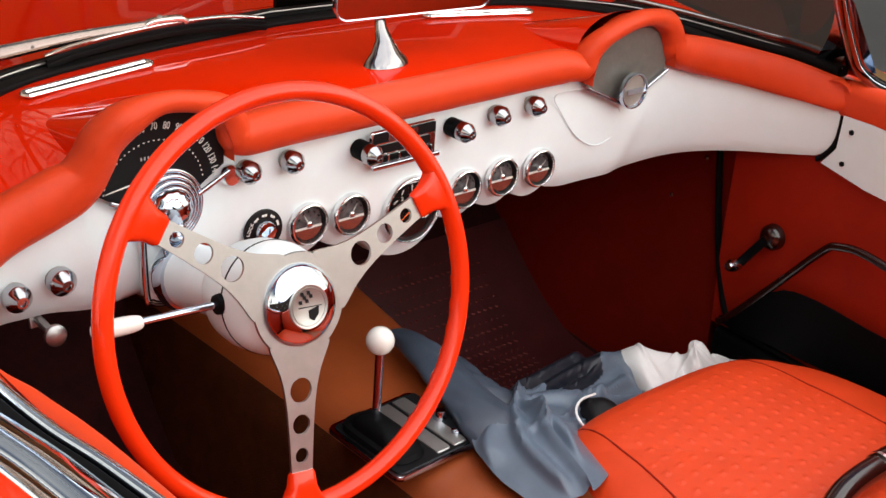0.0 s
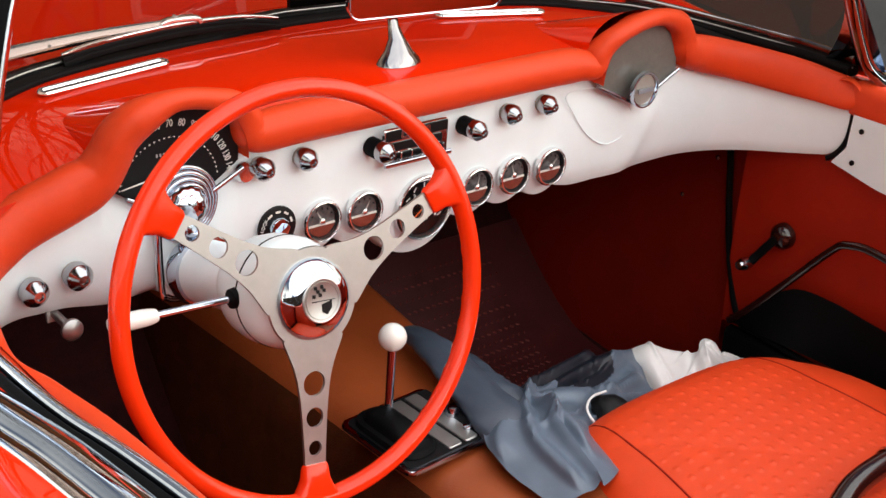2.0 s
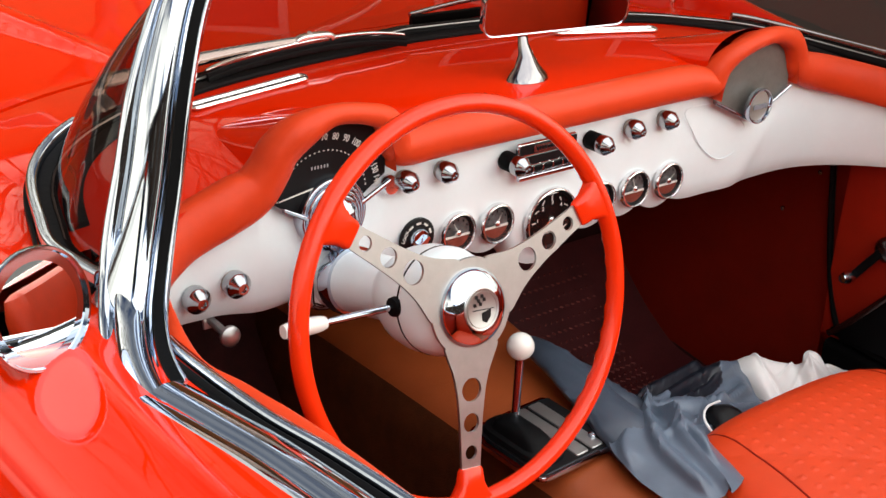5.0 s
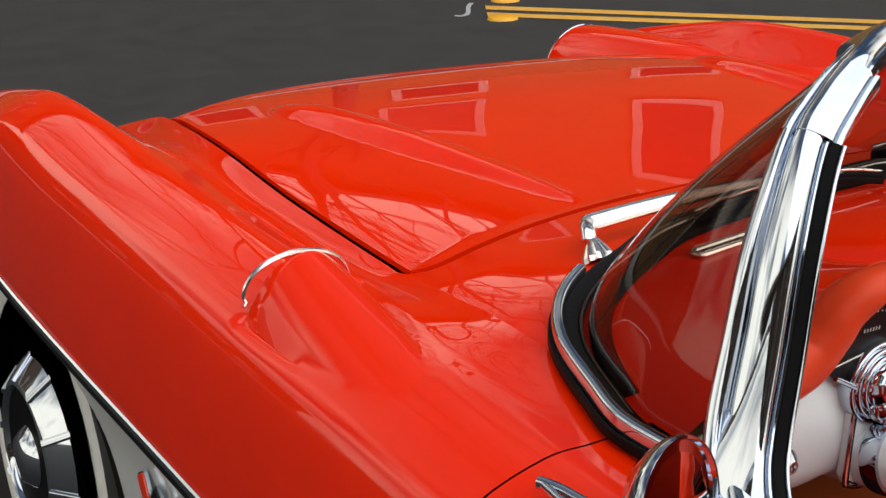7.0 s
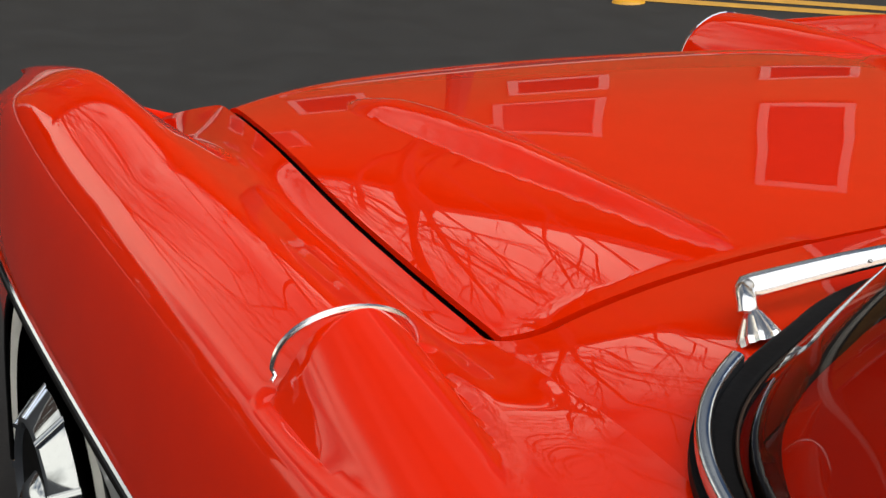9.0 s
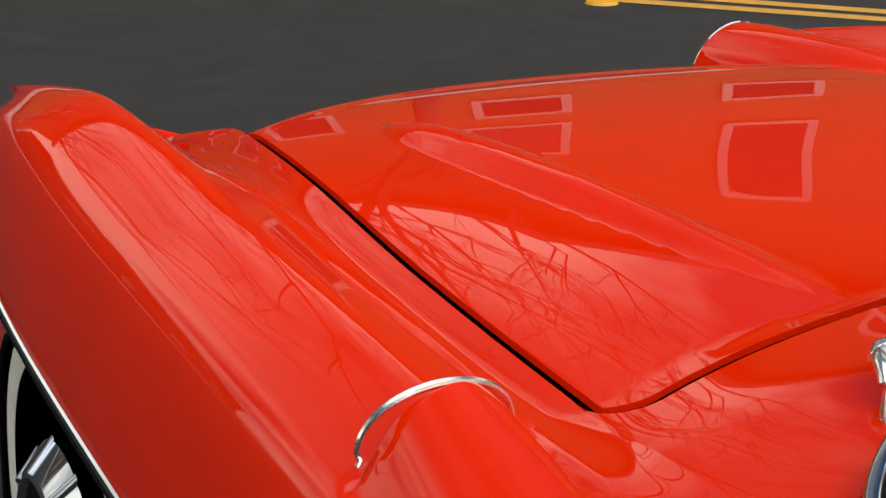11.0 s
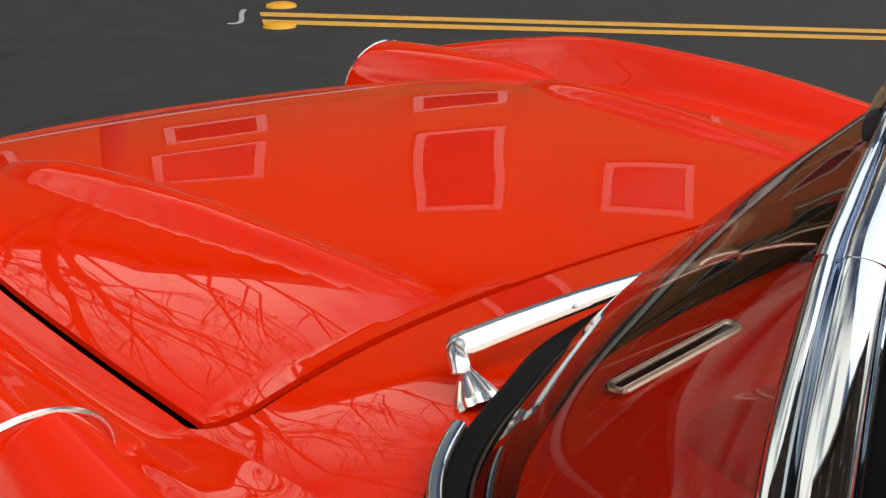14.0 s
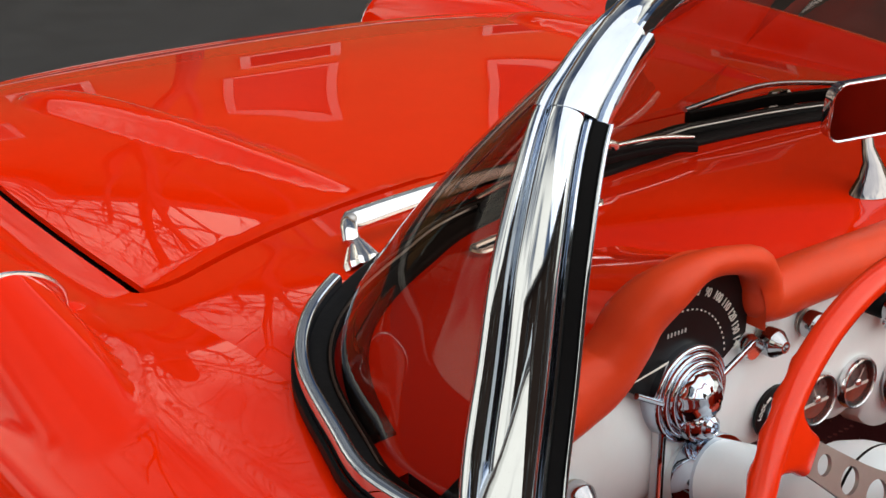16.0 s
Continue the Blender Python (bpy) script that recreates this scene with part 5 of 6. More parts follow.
def spoke_plate(M):
    """A tapered plate with three holes, made of rings round each hole."""
    bm = bmesh.new()
    holes = ((0.0833, 0.0122), (0.1169, 0.0098), (0.1475, 0.0074))
    cuts = (0.0645, 0.1010, 0.1335, 0.160)

    def half(x):
        return interp(x, [0.04, 0.06, 0.0645, 0.08, 0.101, 0.1335, 0.165], [0.034, 0.0250, 0.0232, 0.0190, 0.0158, 0.0133, 0.0118])
    th = 0.0016

    def lay(z):
        faces = []
        for (hx, hr), x0, x1 in zip(holes, cuts, cuts[1:]):
            inner, outer = [], []
            turns = [2 * math.pi * (i + 0.5) / 28 for i in range(28)]
            turns += [math.atan2(sg * half(x), x - hx) % (2 * math.pi) for x in (x0, x1) for sg in (-1, 1)]
            for a in sorted(turns):
                c, s = math.cos(a), math.sin(a)
                inner.append(Vector((hx + hr * c, hr * s, z)))
                # meet the cell's border
                tx = ((x1 - hx) / c) if c > 0 else ((x0 - hx) / c)
                t = tx
                for _ in range(6):
                    x = hx + t * c
                    lim = half(min(max(x, x0), x1)) / max(abs(s), 1e-6)
                    t = min(tx, lim)
                outer.append(Vector((hx + t * c, t * s, z)))
            faces.append((inner, outer))
        return faces
    for z, flip in ((th, 0), (-th, 1)):
        for inner, outer in lay(z):
            n = len(inner)
            A = [bm.verts.new(M @ p) for p in inner]
            B = [bm.verts.new(M @ p) for p in outer]
            for i in range(n):
                bm.faces.new((A[i], A[(i + 1) % n], B[(i + 1) % n], B[i]))
    for hx, hr in holes:
        rows = [[M @ Vector((hx + hr * math.cos(a), hr * math.sin(a), z)) for a in steps(0, 2 * math.pi * 31 / 32, 31)] for z in (-th, th)]
        grid(rows, bm, close_u=True)
    xs = steps(0.038, 0.165, 24)
    for s in (-1, 1):
        grid([[M @ Vector((x, s * half(x), z)) for z in (-th, th)] for x in xs], bm)
    for x0, x1 in ((0.038, 0.0645), (0.160, 0.166)):
        for z in (-th, th):
            grid([[M @ Vector((x, s * half(x) + 0, z)) for s in (-1, 1)] for x in steps(x0, x1, 5)], bm)
    return bm


steering_wheel()


def column():
    back = -AXIS
    m = basis(WC + AXIS * 0.0, back)
    bell = [(0.028, 0.004), (0.042, 0.010), (0.053, 0.022), (0.058, 0.040), (0.058, 0.070), (0.054, 0.090), (0.047, 0.105), (0.040, 0.116), (0.036, 0.125)]
    c = part("steering_column", lathe(bell, 40, m), WHITE, car, "white steering column with bell-shaped housing")
    part("joint_line", lathe([(0.0583, 0.048), (0.0587, 0.049), (0.0583, 0.0505)], 40, m), BLACK, c)
    part("jacket_tube", lathe([(0.036, 0.12), (0.036, 0.36), (0.0, 0.36)], 28, m), WHITE, c)
    part("clamp", lathe([(0.040, 0.205), (0.041, 0.21), (0.041, 0.222), (0.040, 0.226)], 28, m), CHROME, c)
    root = Vector((-0.400, -0.199, 0.780))
    end = Vector((-0.535, -0.195, 0.787))
    st = part("turn_signal_stalk", sweep([root, root.lerp(end, 0.66)], ring(0.0038, 10)), CHROME, car, "chrome turn-signal stalk with white tip")
    part("tip", sweep(spline([root.lerp(end, 0.64), root.lerp(end, 0.72), root.lerp(end, 0.9), end], 5), ring(0.0078, 12), scale=lambda k: 0.65 + 0.5 * math.sin(math.pi * min(1, k * 0.75 + 0.1))), IVORY, st, "white plastic tip")
    part("socket", lathe([(0.011, 0.0), (0.010, 0.006), (0.005, 0.007)], 16, basis(root, end - root)), BLACK, st)


column()


def hood_release():
    x, y = -0.497, -0.004
    p = part("pull_knob", lathe([(0.0, 0.0), (0.009, 0.001), (0.012, 0.005), (0.012, 0.010), (0.009, 0.013), (0.0, 0.014)], 22, basis((x, y - 0.02, 0.697), (0, -1, 0.1))), STEEL, car, "grey pull knob under the dash")
    part("stem", sweep([Vector((x, y - 0.02, 0.697)), Vector((x, y + 0.04, 0.700))], ring(0.005, 8)), STEEL, p)
    part("bracket", sweep([Vector((x - 0.004, y + 0.020, 0.712)), Vector((x - 0.004, y + 0.014, 0.69))], rbox(0.010, 0.004, 0.001)), STEEL, p)


hood_release()

# ---- cabin ----
def cabin():
    # floor, firewall and sides
    bm = bmesh.new()
    rows = [[Vector((x, y, z)) for x in steps(-0.66, 0.66, 20)] for y, z in ((-1.05, 0.20), (0.18, 0.20), (0.30, 0.23), (0.46, 0.40), (0.50, 0.55), (0.50, 0.80))]
    grid(rows, bm)
    part("cabin_floor", bm, CARPET, car, "dark maroon floor and toe board")
    # ribbed mat on the passenger side
    bm = bmesh.new()
    top = lambda y: interp(y, [-0.3, 0.18, 0.30, 0.46], [0.203, 0.203, 0.234, 0.404])
    rows = [[Vector((x, y, top(y) + 0.008)) for x in steps(0.19, 0.625, 16)] for y in steps(-0.25, 0.44, 30)]
    _, V = grid(rows, bm)
    mt = part("floor_mat", bm, MAT, car, "maroon rubber floor mat with raised studs")
    bm = bmesh.new()
    for i in range(26):
        for j in range(44):
            x, y = 0.205 + 0.0138 * i + 0.0069 * (j % 2), -0.2 + 0.0142 * j
            if x < 0.52 and top(y) < 0.40:
                m = Matrix.Translation((x, y, top(y) + 0.010)) @ Matrix.Rotation(radians(45 if j % 2 else -45) + 0, 4, "Z") @ Matrix.Rotation(math.atan2(top(y + 0.01) - top(y - 0.01), 0.02) * 0.7, 4, "X")
                slab(rbox(0.0085, 0.0028, 0.001, 1), 0.0022, m, bm)
    tagged(part("studs", bm, STUD, mt, smooth=0), kind="stuff")
    for s in (-1, 1):
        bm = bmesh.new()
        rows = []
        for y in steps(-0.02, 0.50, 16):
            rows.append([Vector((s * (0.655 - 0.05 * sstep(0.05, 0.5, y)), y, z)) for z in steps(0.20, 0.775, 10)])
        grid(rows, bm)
        part("kick_panel", bm, KICK_SHADE, car, "red kick panel, darkened in colour for the footwell shade")
        bm = bmesh.new()
        rows = []
        for y in steps(-1.02, -0.026, 24):
            rows.append([Vector((s * (0.652 - 0.012 * math.sin(math.pi * (z - 0.3) / 0.52)), y, z)) for z in steps(0.372, 0.815, 12)])
        grid(rows, bm)
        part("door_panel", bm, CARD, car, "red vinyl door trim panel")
        sill = sweep([Vector((s * 0.674, y, 0.292)) for y in steps(-1.05, -0.04, 6)], rbox(0.07, 0.15, 0.012))
        part("sill", sill, BLACK, car)
        seam = spline([Vector((s * 0.646, 0.014, 0.70)), Vector((s * 0.645, -0.011, 0.538)), Vector((s * 0.645, -0.034, 0.446)), Vector((s * 0.643, -0.063, 0.388)), Vector((s * 0.642, -0.12, 0.378)), Vector((s * 0.64, -0.5, 0.36))], 6)
        part("door_seal", sweep(seam, ring(0.0055, 8), up=(1, 0, 0)), BLACK, car)
    # right door fittings
    tp = bmesh.new()
    o = [(-0.202, 0.735), (-0.204, 0.786), (-0.45, 0.790), (-0.45, 0.672), (-0.26, 0.690), (-0.181, 0.706)]
    a = [tp.verts.new((0.634, y, z)) for y, z in o]
    b = [tp.verts.new((0.645, y, z)) for y, z in o]
    tp.faces.new(a), tp.faces.new(b)
    for i in range(len(a)):
        j = (i + 1) % len(a)
        tp.faces.new((a[i], a[j], b[j], b[i]))
    pl = part("door_trim_plate", tp, WHITE, car, "white metal trim plate on the door", smooth=0)
    for y, z in ((-0.222, 0.766), (-0.216, 0.716)):
        part("screw", lathe([(0.004, 0), (0.004, 0.002), (0, 0.003)], 10, basis((0.634, y, z), (-1, 0, 0))), BLACK, pl)
    seam = spline([Vector((0.642, -0.199, 0.79)), Vector((0.641, -0.199, 0.763)), Vector((0.640, -0.197, 0.745)), Vector((0.638, -0.190, 0.727)), Vector((0.636, -0.178, 0.7125)), Vector((0.634, -0.172, 0.709))], 6)
    part("dash_end_seal", sweep(seam, ring(0.0045, 8), up=(1, 0, 0)), BLACK, car)
    # window crank
    ck = part("window_crank", lathe([(0.021, 0.0), (0.020, 0.010), (0.015, 0.016), (0.009, 0.019), (0, 0.020)], 24, basis((0.636, -0.124, 0.564), (-1, 0, 0))), LACQUER, car, "dark window crank with chrome grip")
    part("arm", sweep([Vector((0.618, -0.122, 0.562)), Vector((0.614, -0.104, 0.536)), Vector((0.612, -0.088, 0.512))], rbox(0.014, 0.006, 0.002), up=(1, 0, 0)), BLACK, ck)
    part("grip", lathe([(0.006, 0), (0.010, 0.008), (0.011, 0.02), (0.007, 0.03), (0, 0.031)], 16, basis((0.618, -0.085, 0.508), (-1, 0.1, 0))), CHROME, ck)
    # pull bar and pocket
    bar = spline([Vector((0.632, -0.05, 0.385)), Vector((0.625, -0.078, 0.411)), Vector((0.62, -0.159, 0.506)), Vector((0.615, -0.222, 0.582)), Vector((0.61, -0.252, 0.604)), Vector((0.607, -0.316, 0.608)), Vector((0.60, -0.50, 0.575))], 6)
    part("door_pull", sweep(bar, rbox(0.012, 0.010, 0.004), up=(1, 0, 0)), LACQUER, car, "glossy dark door pull bar")
    bm = bmesh.new()
    rows = [[Vector((0.630, -0.055 - 0.55 * k, 0.385 + 0.02 * k)), Vector((0.624, -0.055 - 0.55 * k, interp(k, [0, 0.07, 0.18, 0.29, 0.5, 1], [0.40, 0.425, 0.487, 0.500, 0.492, 0.48])))] for k in steps(0, 1, 30)]
    grid(rows, bm)
    part("pocket", bm, BLACK, car)
    for y, z in ((0.03, 0.64), (-0.06, 0.672), (0.09, 0.555)):
        part("screw", lathe([(0.004, 0), (0.004, 0.002), (0, 0.003)], 10, basis((0.646, y, z), (-1, 0, 0))), CHROME, car)
    # tunnel
    rows = []
    for y in steps(-1.0, 0.5, 30):
        w = 0.15 + 0.03 * sstep(0.0, 0.45, y)
        h = 0.445 + 0.02 * sstep(0.0, 0.4, y) - 0.03 * sstep(-0.2, -0.6, y)
        sec = spline([(-w - 0.0, 0.20, 0), (-w + 0.012, 0.33, 0), (-w + 0.025, h - 0.045, 0), (-w + 0.062, h - 0.006, 0), (0, h, 0), (w - 0.055, h - 0.004, 0), (w - 0.015, h - 0.035, 0), (w + 0.015, 0.33, 0), (w + 0.05, 0.20, 0)], 5)
        rows.append([Vector((p.x, y, p.y)) for p in sec])
    bm, V = grid([r[12:] for r in rows])
    part("transmission_tunnel", bm, TUNNEL, car, "tan-orange vinyl transmission tunnel")
    # driver-side flank split off to take the painted shade
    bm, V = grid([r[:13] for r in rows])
    part("tunnel_shaded_side", bm, TUNNEL_SHADE, car, "tunnel side coloured dark brown to stand in for its shade")


cabin()


def shifter():
    m = Matrix.Translation((-0.074, -0.108, 0.462)) @ Matrix.Rotation(radians(3), 4, "Z") @ Matrix.Rotation(radians(2), 4, "X")
    p = part("shift_console", slab(rbox(0.146, 0.140, 0.012, 4), 0.006, m, bevel=0.015), CHROME, car, "chrome-edged shifter plate on the tunnel")
    part("inset", slab(rbox(0.132, 0.128, 0.009, 4), 0.003, m @ Matrix.Translation((0, 0, 0.0015))), DIAL, p, "black inset", smooth=0)
    for x in (0.012, 0.040):
        part("ribbed_strip", slab(rbox(0.022, 0.120, 0.003, 2), 0.004, m @ Matrix.Translation((x, 0, 0.0035)), bevel=0.02), STEEL, p, "grey ribbed strip")
    part("ash_tray", slab(rbox(0.020, 0.120, 0.003, 2), 0.003, m @ Matrix.Translation((0.062 - 0.003, 0, 0.0032))), DIAL, p, smooth=0)
    part("lighter", lathe([(0.009, 0.0), (0.009, 0.006), (0.006, 0.012), (0.0, 0.013)], 18, m @ Matrix.Translation((0.055, -0.005, 0.003))), CHROME, p)
    part("latch", lathe([(0.006, 0.0), (0.006, 0.004), (0.0, 0.006)], 14, m @ Matrix.Translation((0.050, -0.04, 0.003))), CHROME, p)
    # boot
    rows = []
    for h, w, l in ((0.0, 0.060, 0.118), (0.006, 0.056, 0.112), (0.008, 0.044, 0.090), (0.016, 0.038, 0.080), (0.021, 0.030, 0.060), (0.024, 0.016, 0.02)):
        rows.append([m @ Vector((-0.034 + a, 0.004 + b + 0.012 * (h / 0.044), 0.003 + h)) for a, b in rbox(w, l, min(w, l) * 0.4, 4)])
    bm, V = grid(rows, close_u=True)
    bm.faces.new(V[-1])
    part("boot", bm, BLACK, p, "black rubber boot")
    a, b = Vector((-0.0945, -0.0735, 0.478)), Vector((-0.0785, -0.055, 0.562))
    lv = part("gear_lever", sweep([a, b], ring(0.0056, 14)), CHROME, car, "chrome gear lever with white ball knob")
    bm = bmesh.new()
    bmesh.ops.create_uvsphere(bm, u_segments=28, v_segments=18, radius=0.0185, matrix=Matrix.Translation(b + Vector((0, 0, 0.010))))
    part("ball_knob", bm, IVORY, lv, "white ball knob")


shifter()


def seat(x0, x1, y0, y1, left_seam, right_seam):
    """Seams as (x at the front, drift of x with y)."""

    def seam_x(which, y):
        return which[0] + which[1] * (y - y1)
    nx, ny = 220, 250
    # puffed cushion: top, front roll and sides
    bm = bmesh.new()
    V = []
    for j in range(ny + 1):
        r = []
        for i in range(nx + 1):
            u, v = -1 + 2 * i / nx, -1 + 2 * j / ny
            k = (max(abs(u), abs(v)))
            fx, fy = u, v
            # rounded plan
            rr = (abs(u) ** 4 + abs(v) ** 4) ** 0.25
            if rr > 1e-6:
                fx, fy = u * k / rr, v * k / rr
            h = max(0, 1 - max(abs(u), abs(v)) ** 7)
            x, y = (x0 + x1) / 2 + fx * (x1 - x0) / 2, (y0 + y1) / 2 + fy * (y1 - y0) / 2
            z = 0.36 + 0.105 * h ** 0.5 + 0.025 * (1 - u * u) * (1 - 0.4 * v * v)
            field = sstep(0.0, 0.012, x - seam_x(left_seam, y)) * sstep(0.0, 0.012, seam_x(right_seam, y) - x) * sstep(0.92, 0.84, v)
            z += field * 0.0017 * max(0, math.cos((x + y) * math.pi / 0.0235) * math.cos((x - y) * math.pi / 0.0235)) ** 4
            r.append(bm.verts.new((x, y, z)))
        V.append(r)
    for j in range(ny):
        for i in range(nx):
            bm.faces.new((V[j][i], V[j][i + 1], V[j + 1][i + 1], V[j + 1][i]))
    rim = V[0] + [r[-1] for r in V[1:]] + V[-1][-2::-1] + [r[0] for r in V[-2:0:-1]]
    low = [bm.verts.new((v.co.x, v.co.y, 0.215)) for v in rim]
    for i in range(len(rim)):
        j = (i + 1) % len(rim)
        bm.faces.new((rim[i], rim[j], low[j], low[i]))
    bm.faces.new(low)
    s = part("seat", bm, SEAT, car, "orange-red vinyl bucket seat cushion with embossed pattern", smooth=50)
    for which in (left_seam, right_seam):
        pts = []
        for v in steps(-0.98, 0.95, 40):
            lo, hi = -1.0, 1.0
            for _ in range(30):
                u = (lo + hi) / 2
                k = max(abs(u), abs(v))
                sq = k / (u ** 4 + v ** 4) ** 0.25
                x, y = (x0 + x1) / 2 + u * sq * (x1 - x0) / 2, (y0 + y1) / 2 + v * sq * (y1 - y0) / 2
                lo, hi = (u, hi) if x < seam_x(which, y) else (lo, u)
            h = max(0, 1 - k ** 7)
            pts.append(Vector((x, y, 0.36 + 0.105 * h ** 0.5 + 0.025 * (1 - u * u) * (1 - 0.4 * v * v) - 0.0002)))
        part("piping", sweep(pts, ring(0.0015, 6)), CARD, s, "dark red seam")


seat(0.012, 0.585, -0.85, -0.172, (0.150, 0.24), (0.448, 0.056))
seat(-0.600, -0.075, -0.90, -0.285, (-0.50, -0.1), (-0.18, 0.1))


def top_lever():
    bar = spline([Vector((0.11, -0.590, 0.500)), Vector((0.20, -0.562, 0.519)), Vector((0.29, -0.556, 0.523)), Vector((0.38, -0.556, 0.523)), Vector((0.49, -0.515, 0.532))], 8)
    br = part("top_frame_lever", sweep(bar[:16], ring(0.0150, 16)), LACQUER, car, "glossy dark maroon tube with chrome collar beside the seat")
    part("arm", sweep(bar[15:], ring(0.0165, 16)), LACQUER, br)
    part("collar", sweep([bar[15], bar[15].lerp(bar[16], 0.45)], ring(0.0180, 16)), SATIN, br)


top_lever()


def seat_back(x0, x1):
    rows = []
    for z, y, d, w in ((0.40, -0.93, 0.05, 0.94), (0.44, -0.93, 0.07, 1.0), (0.60, -0.955, 0.07, 1.0), (0.74, -0.98, 0.065, 0.97), (0.80, -0.99, 0.05, 0.9), (0.815, -0.99, 0.02, 0.8)):
        c = (x0 + x1) / 2
        rows.append([Vector((c + a, y + b, z)) for a, b in rbox((x1 - x0) * w, d * 2, d * 0.8, 5)])
    bm, V = grid(rows, close_u=True)
    bm.faces.new(V[0]), bm.faces.new(V[-1])
    part("seat_back", bm, SEAT, car, "orange-red vinyl seat back")


seat_back(0.045, 0.585)
seat_back(-0.600, -0.075)


# ---- loose things on the floor ----
def draped(rows_c, folds, seed, fine, keep=None, n=18):
    """A cloth over a net of points, lifted along folds given in net steps as (u0, v0, u1, v1, width, height)."""
    R = [spline(r, n) for r in rows_c]
    cols = [spline([r[i] for r in R], n) for i in range(len(R[0]))]
    out = []
    for i, c in enumerate(cols):
        row = []
        for j, p in enumerate(c):
            u, v = i / n, j / n
            lift, slide = 0.0, 0.0
            for u0, v0, u1, v1, w, h in folds:
                du, dv = u1 - u0, v1 - v0
                L = math.hypot(du, dv)
                t = ((u - u0) * du + (v - v0) * dv) / (L * L)
                bend = 0.10 * math.sin(3.0 * t + 5.0 * h * 100)
                off = ((u - u0) * dv - (v - v0) * du) / L + bend
                e = max(0.0, -t, t - 1.0) * L
                k = w * (0.55 + 0.6 * min(1.0, max(0.0, t)))
                side = off / (k if off > 0 else 0.45 * k)
                g = math.exp(-side * side - (e / 0.22) ** 2)
                lift += h * g
                slide += 0.5 * h * g * (1 if off > 0 else -1)
            q = Vector((p.x * 16 + seed, p.y * 16, p.z * 10))
            lift += fine * (0.5 - 1.7 * abs(noise.noise(q))) + 0.35 * fine * noise.noise(q * 2.7)
            row.append(p + Vector((0.35 * slide, 0.35 * slide, lift)))
        out.append(row)
    bm, V = grid(out)
    if keep:
        at = {v: (i / n, j / n) for i, r in enumerate(V) for j, v in enumerate(r)}
        away = [f for f in bm.faces if not keep(*at[f.verts[0]])]
        bmesh.ops.delete(bm, geom=away, context="FACES")
    return bm


def tube(points, radii, seed, flat=0.6):
    """A soft flattened sleeve with creases across it."""
    path = spline([Vector(p) for p in points], 12)
    n = len(path) - 1
    rows = []
    for i, (p, t, sd, u) in enumerate(frames(path)):
        k = i / n
        r = interp(k, [j / (len(radii) - 1) for j in range(len(radii))], radii)
        row = []
        for a in steps(0, 2 * math.pi * 23 / 24, 23):
            q = Vector((3.0 * math.cos(a) + seed, 3.0 * math.sin(a), k * 7.0))
            wave = 1 + 0.16 * noise.noise(q * 0.6) + 0.10 * (0.5 - 1.8 * abs(noise.noise(Vector((q.x * 0.5 + k * 6, q.y * 0.5, k * 3.2)))))
            row.append(p + sd * (r * wave * math.cos(a)) + u * (r * flat * wave * math.sin(a)))
        rows.append(row)
    bm, V = grid(rows, close_u=True)
    bm.faces.new(V[0]), bm.faces.new(V[-1])
    return bm


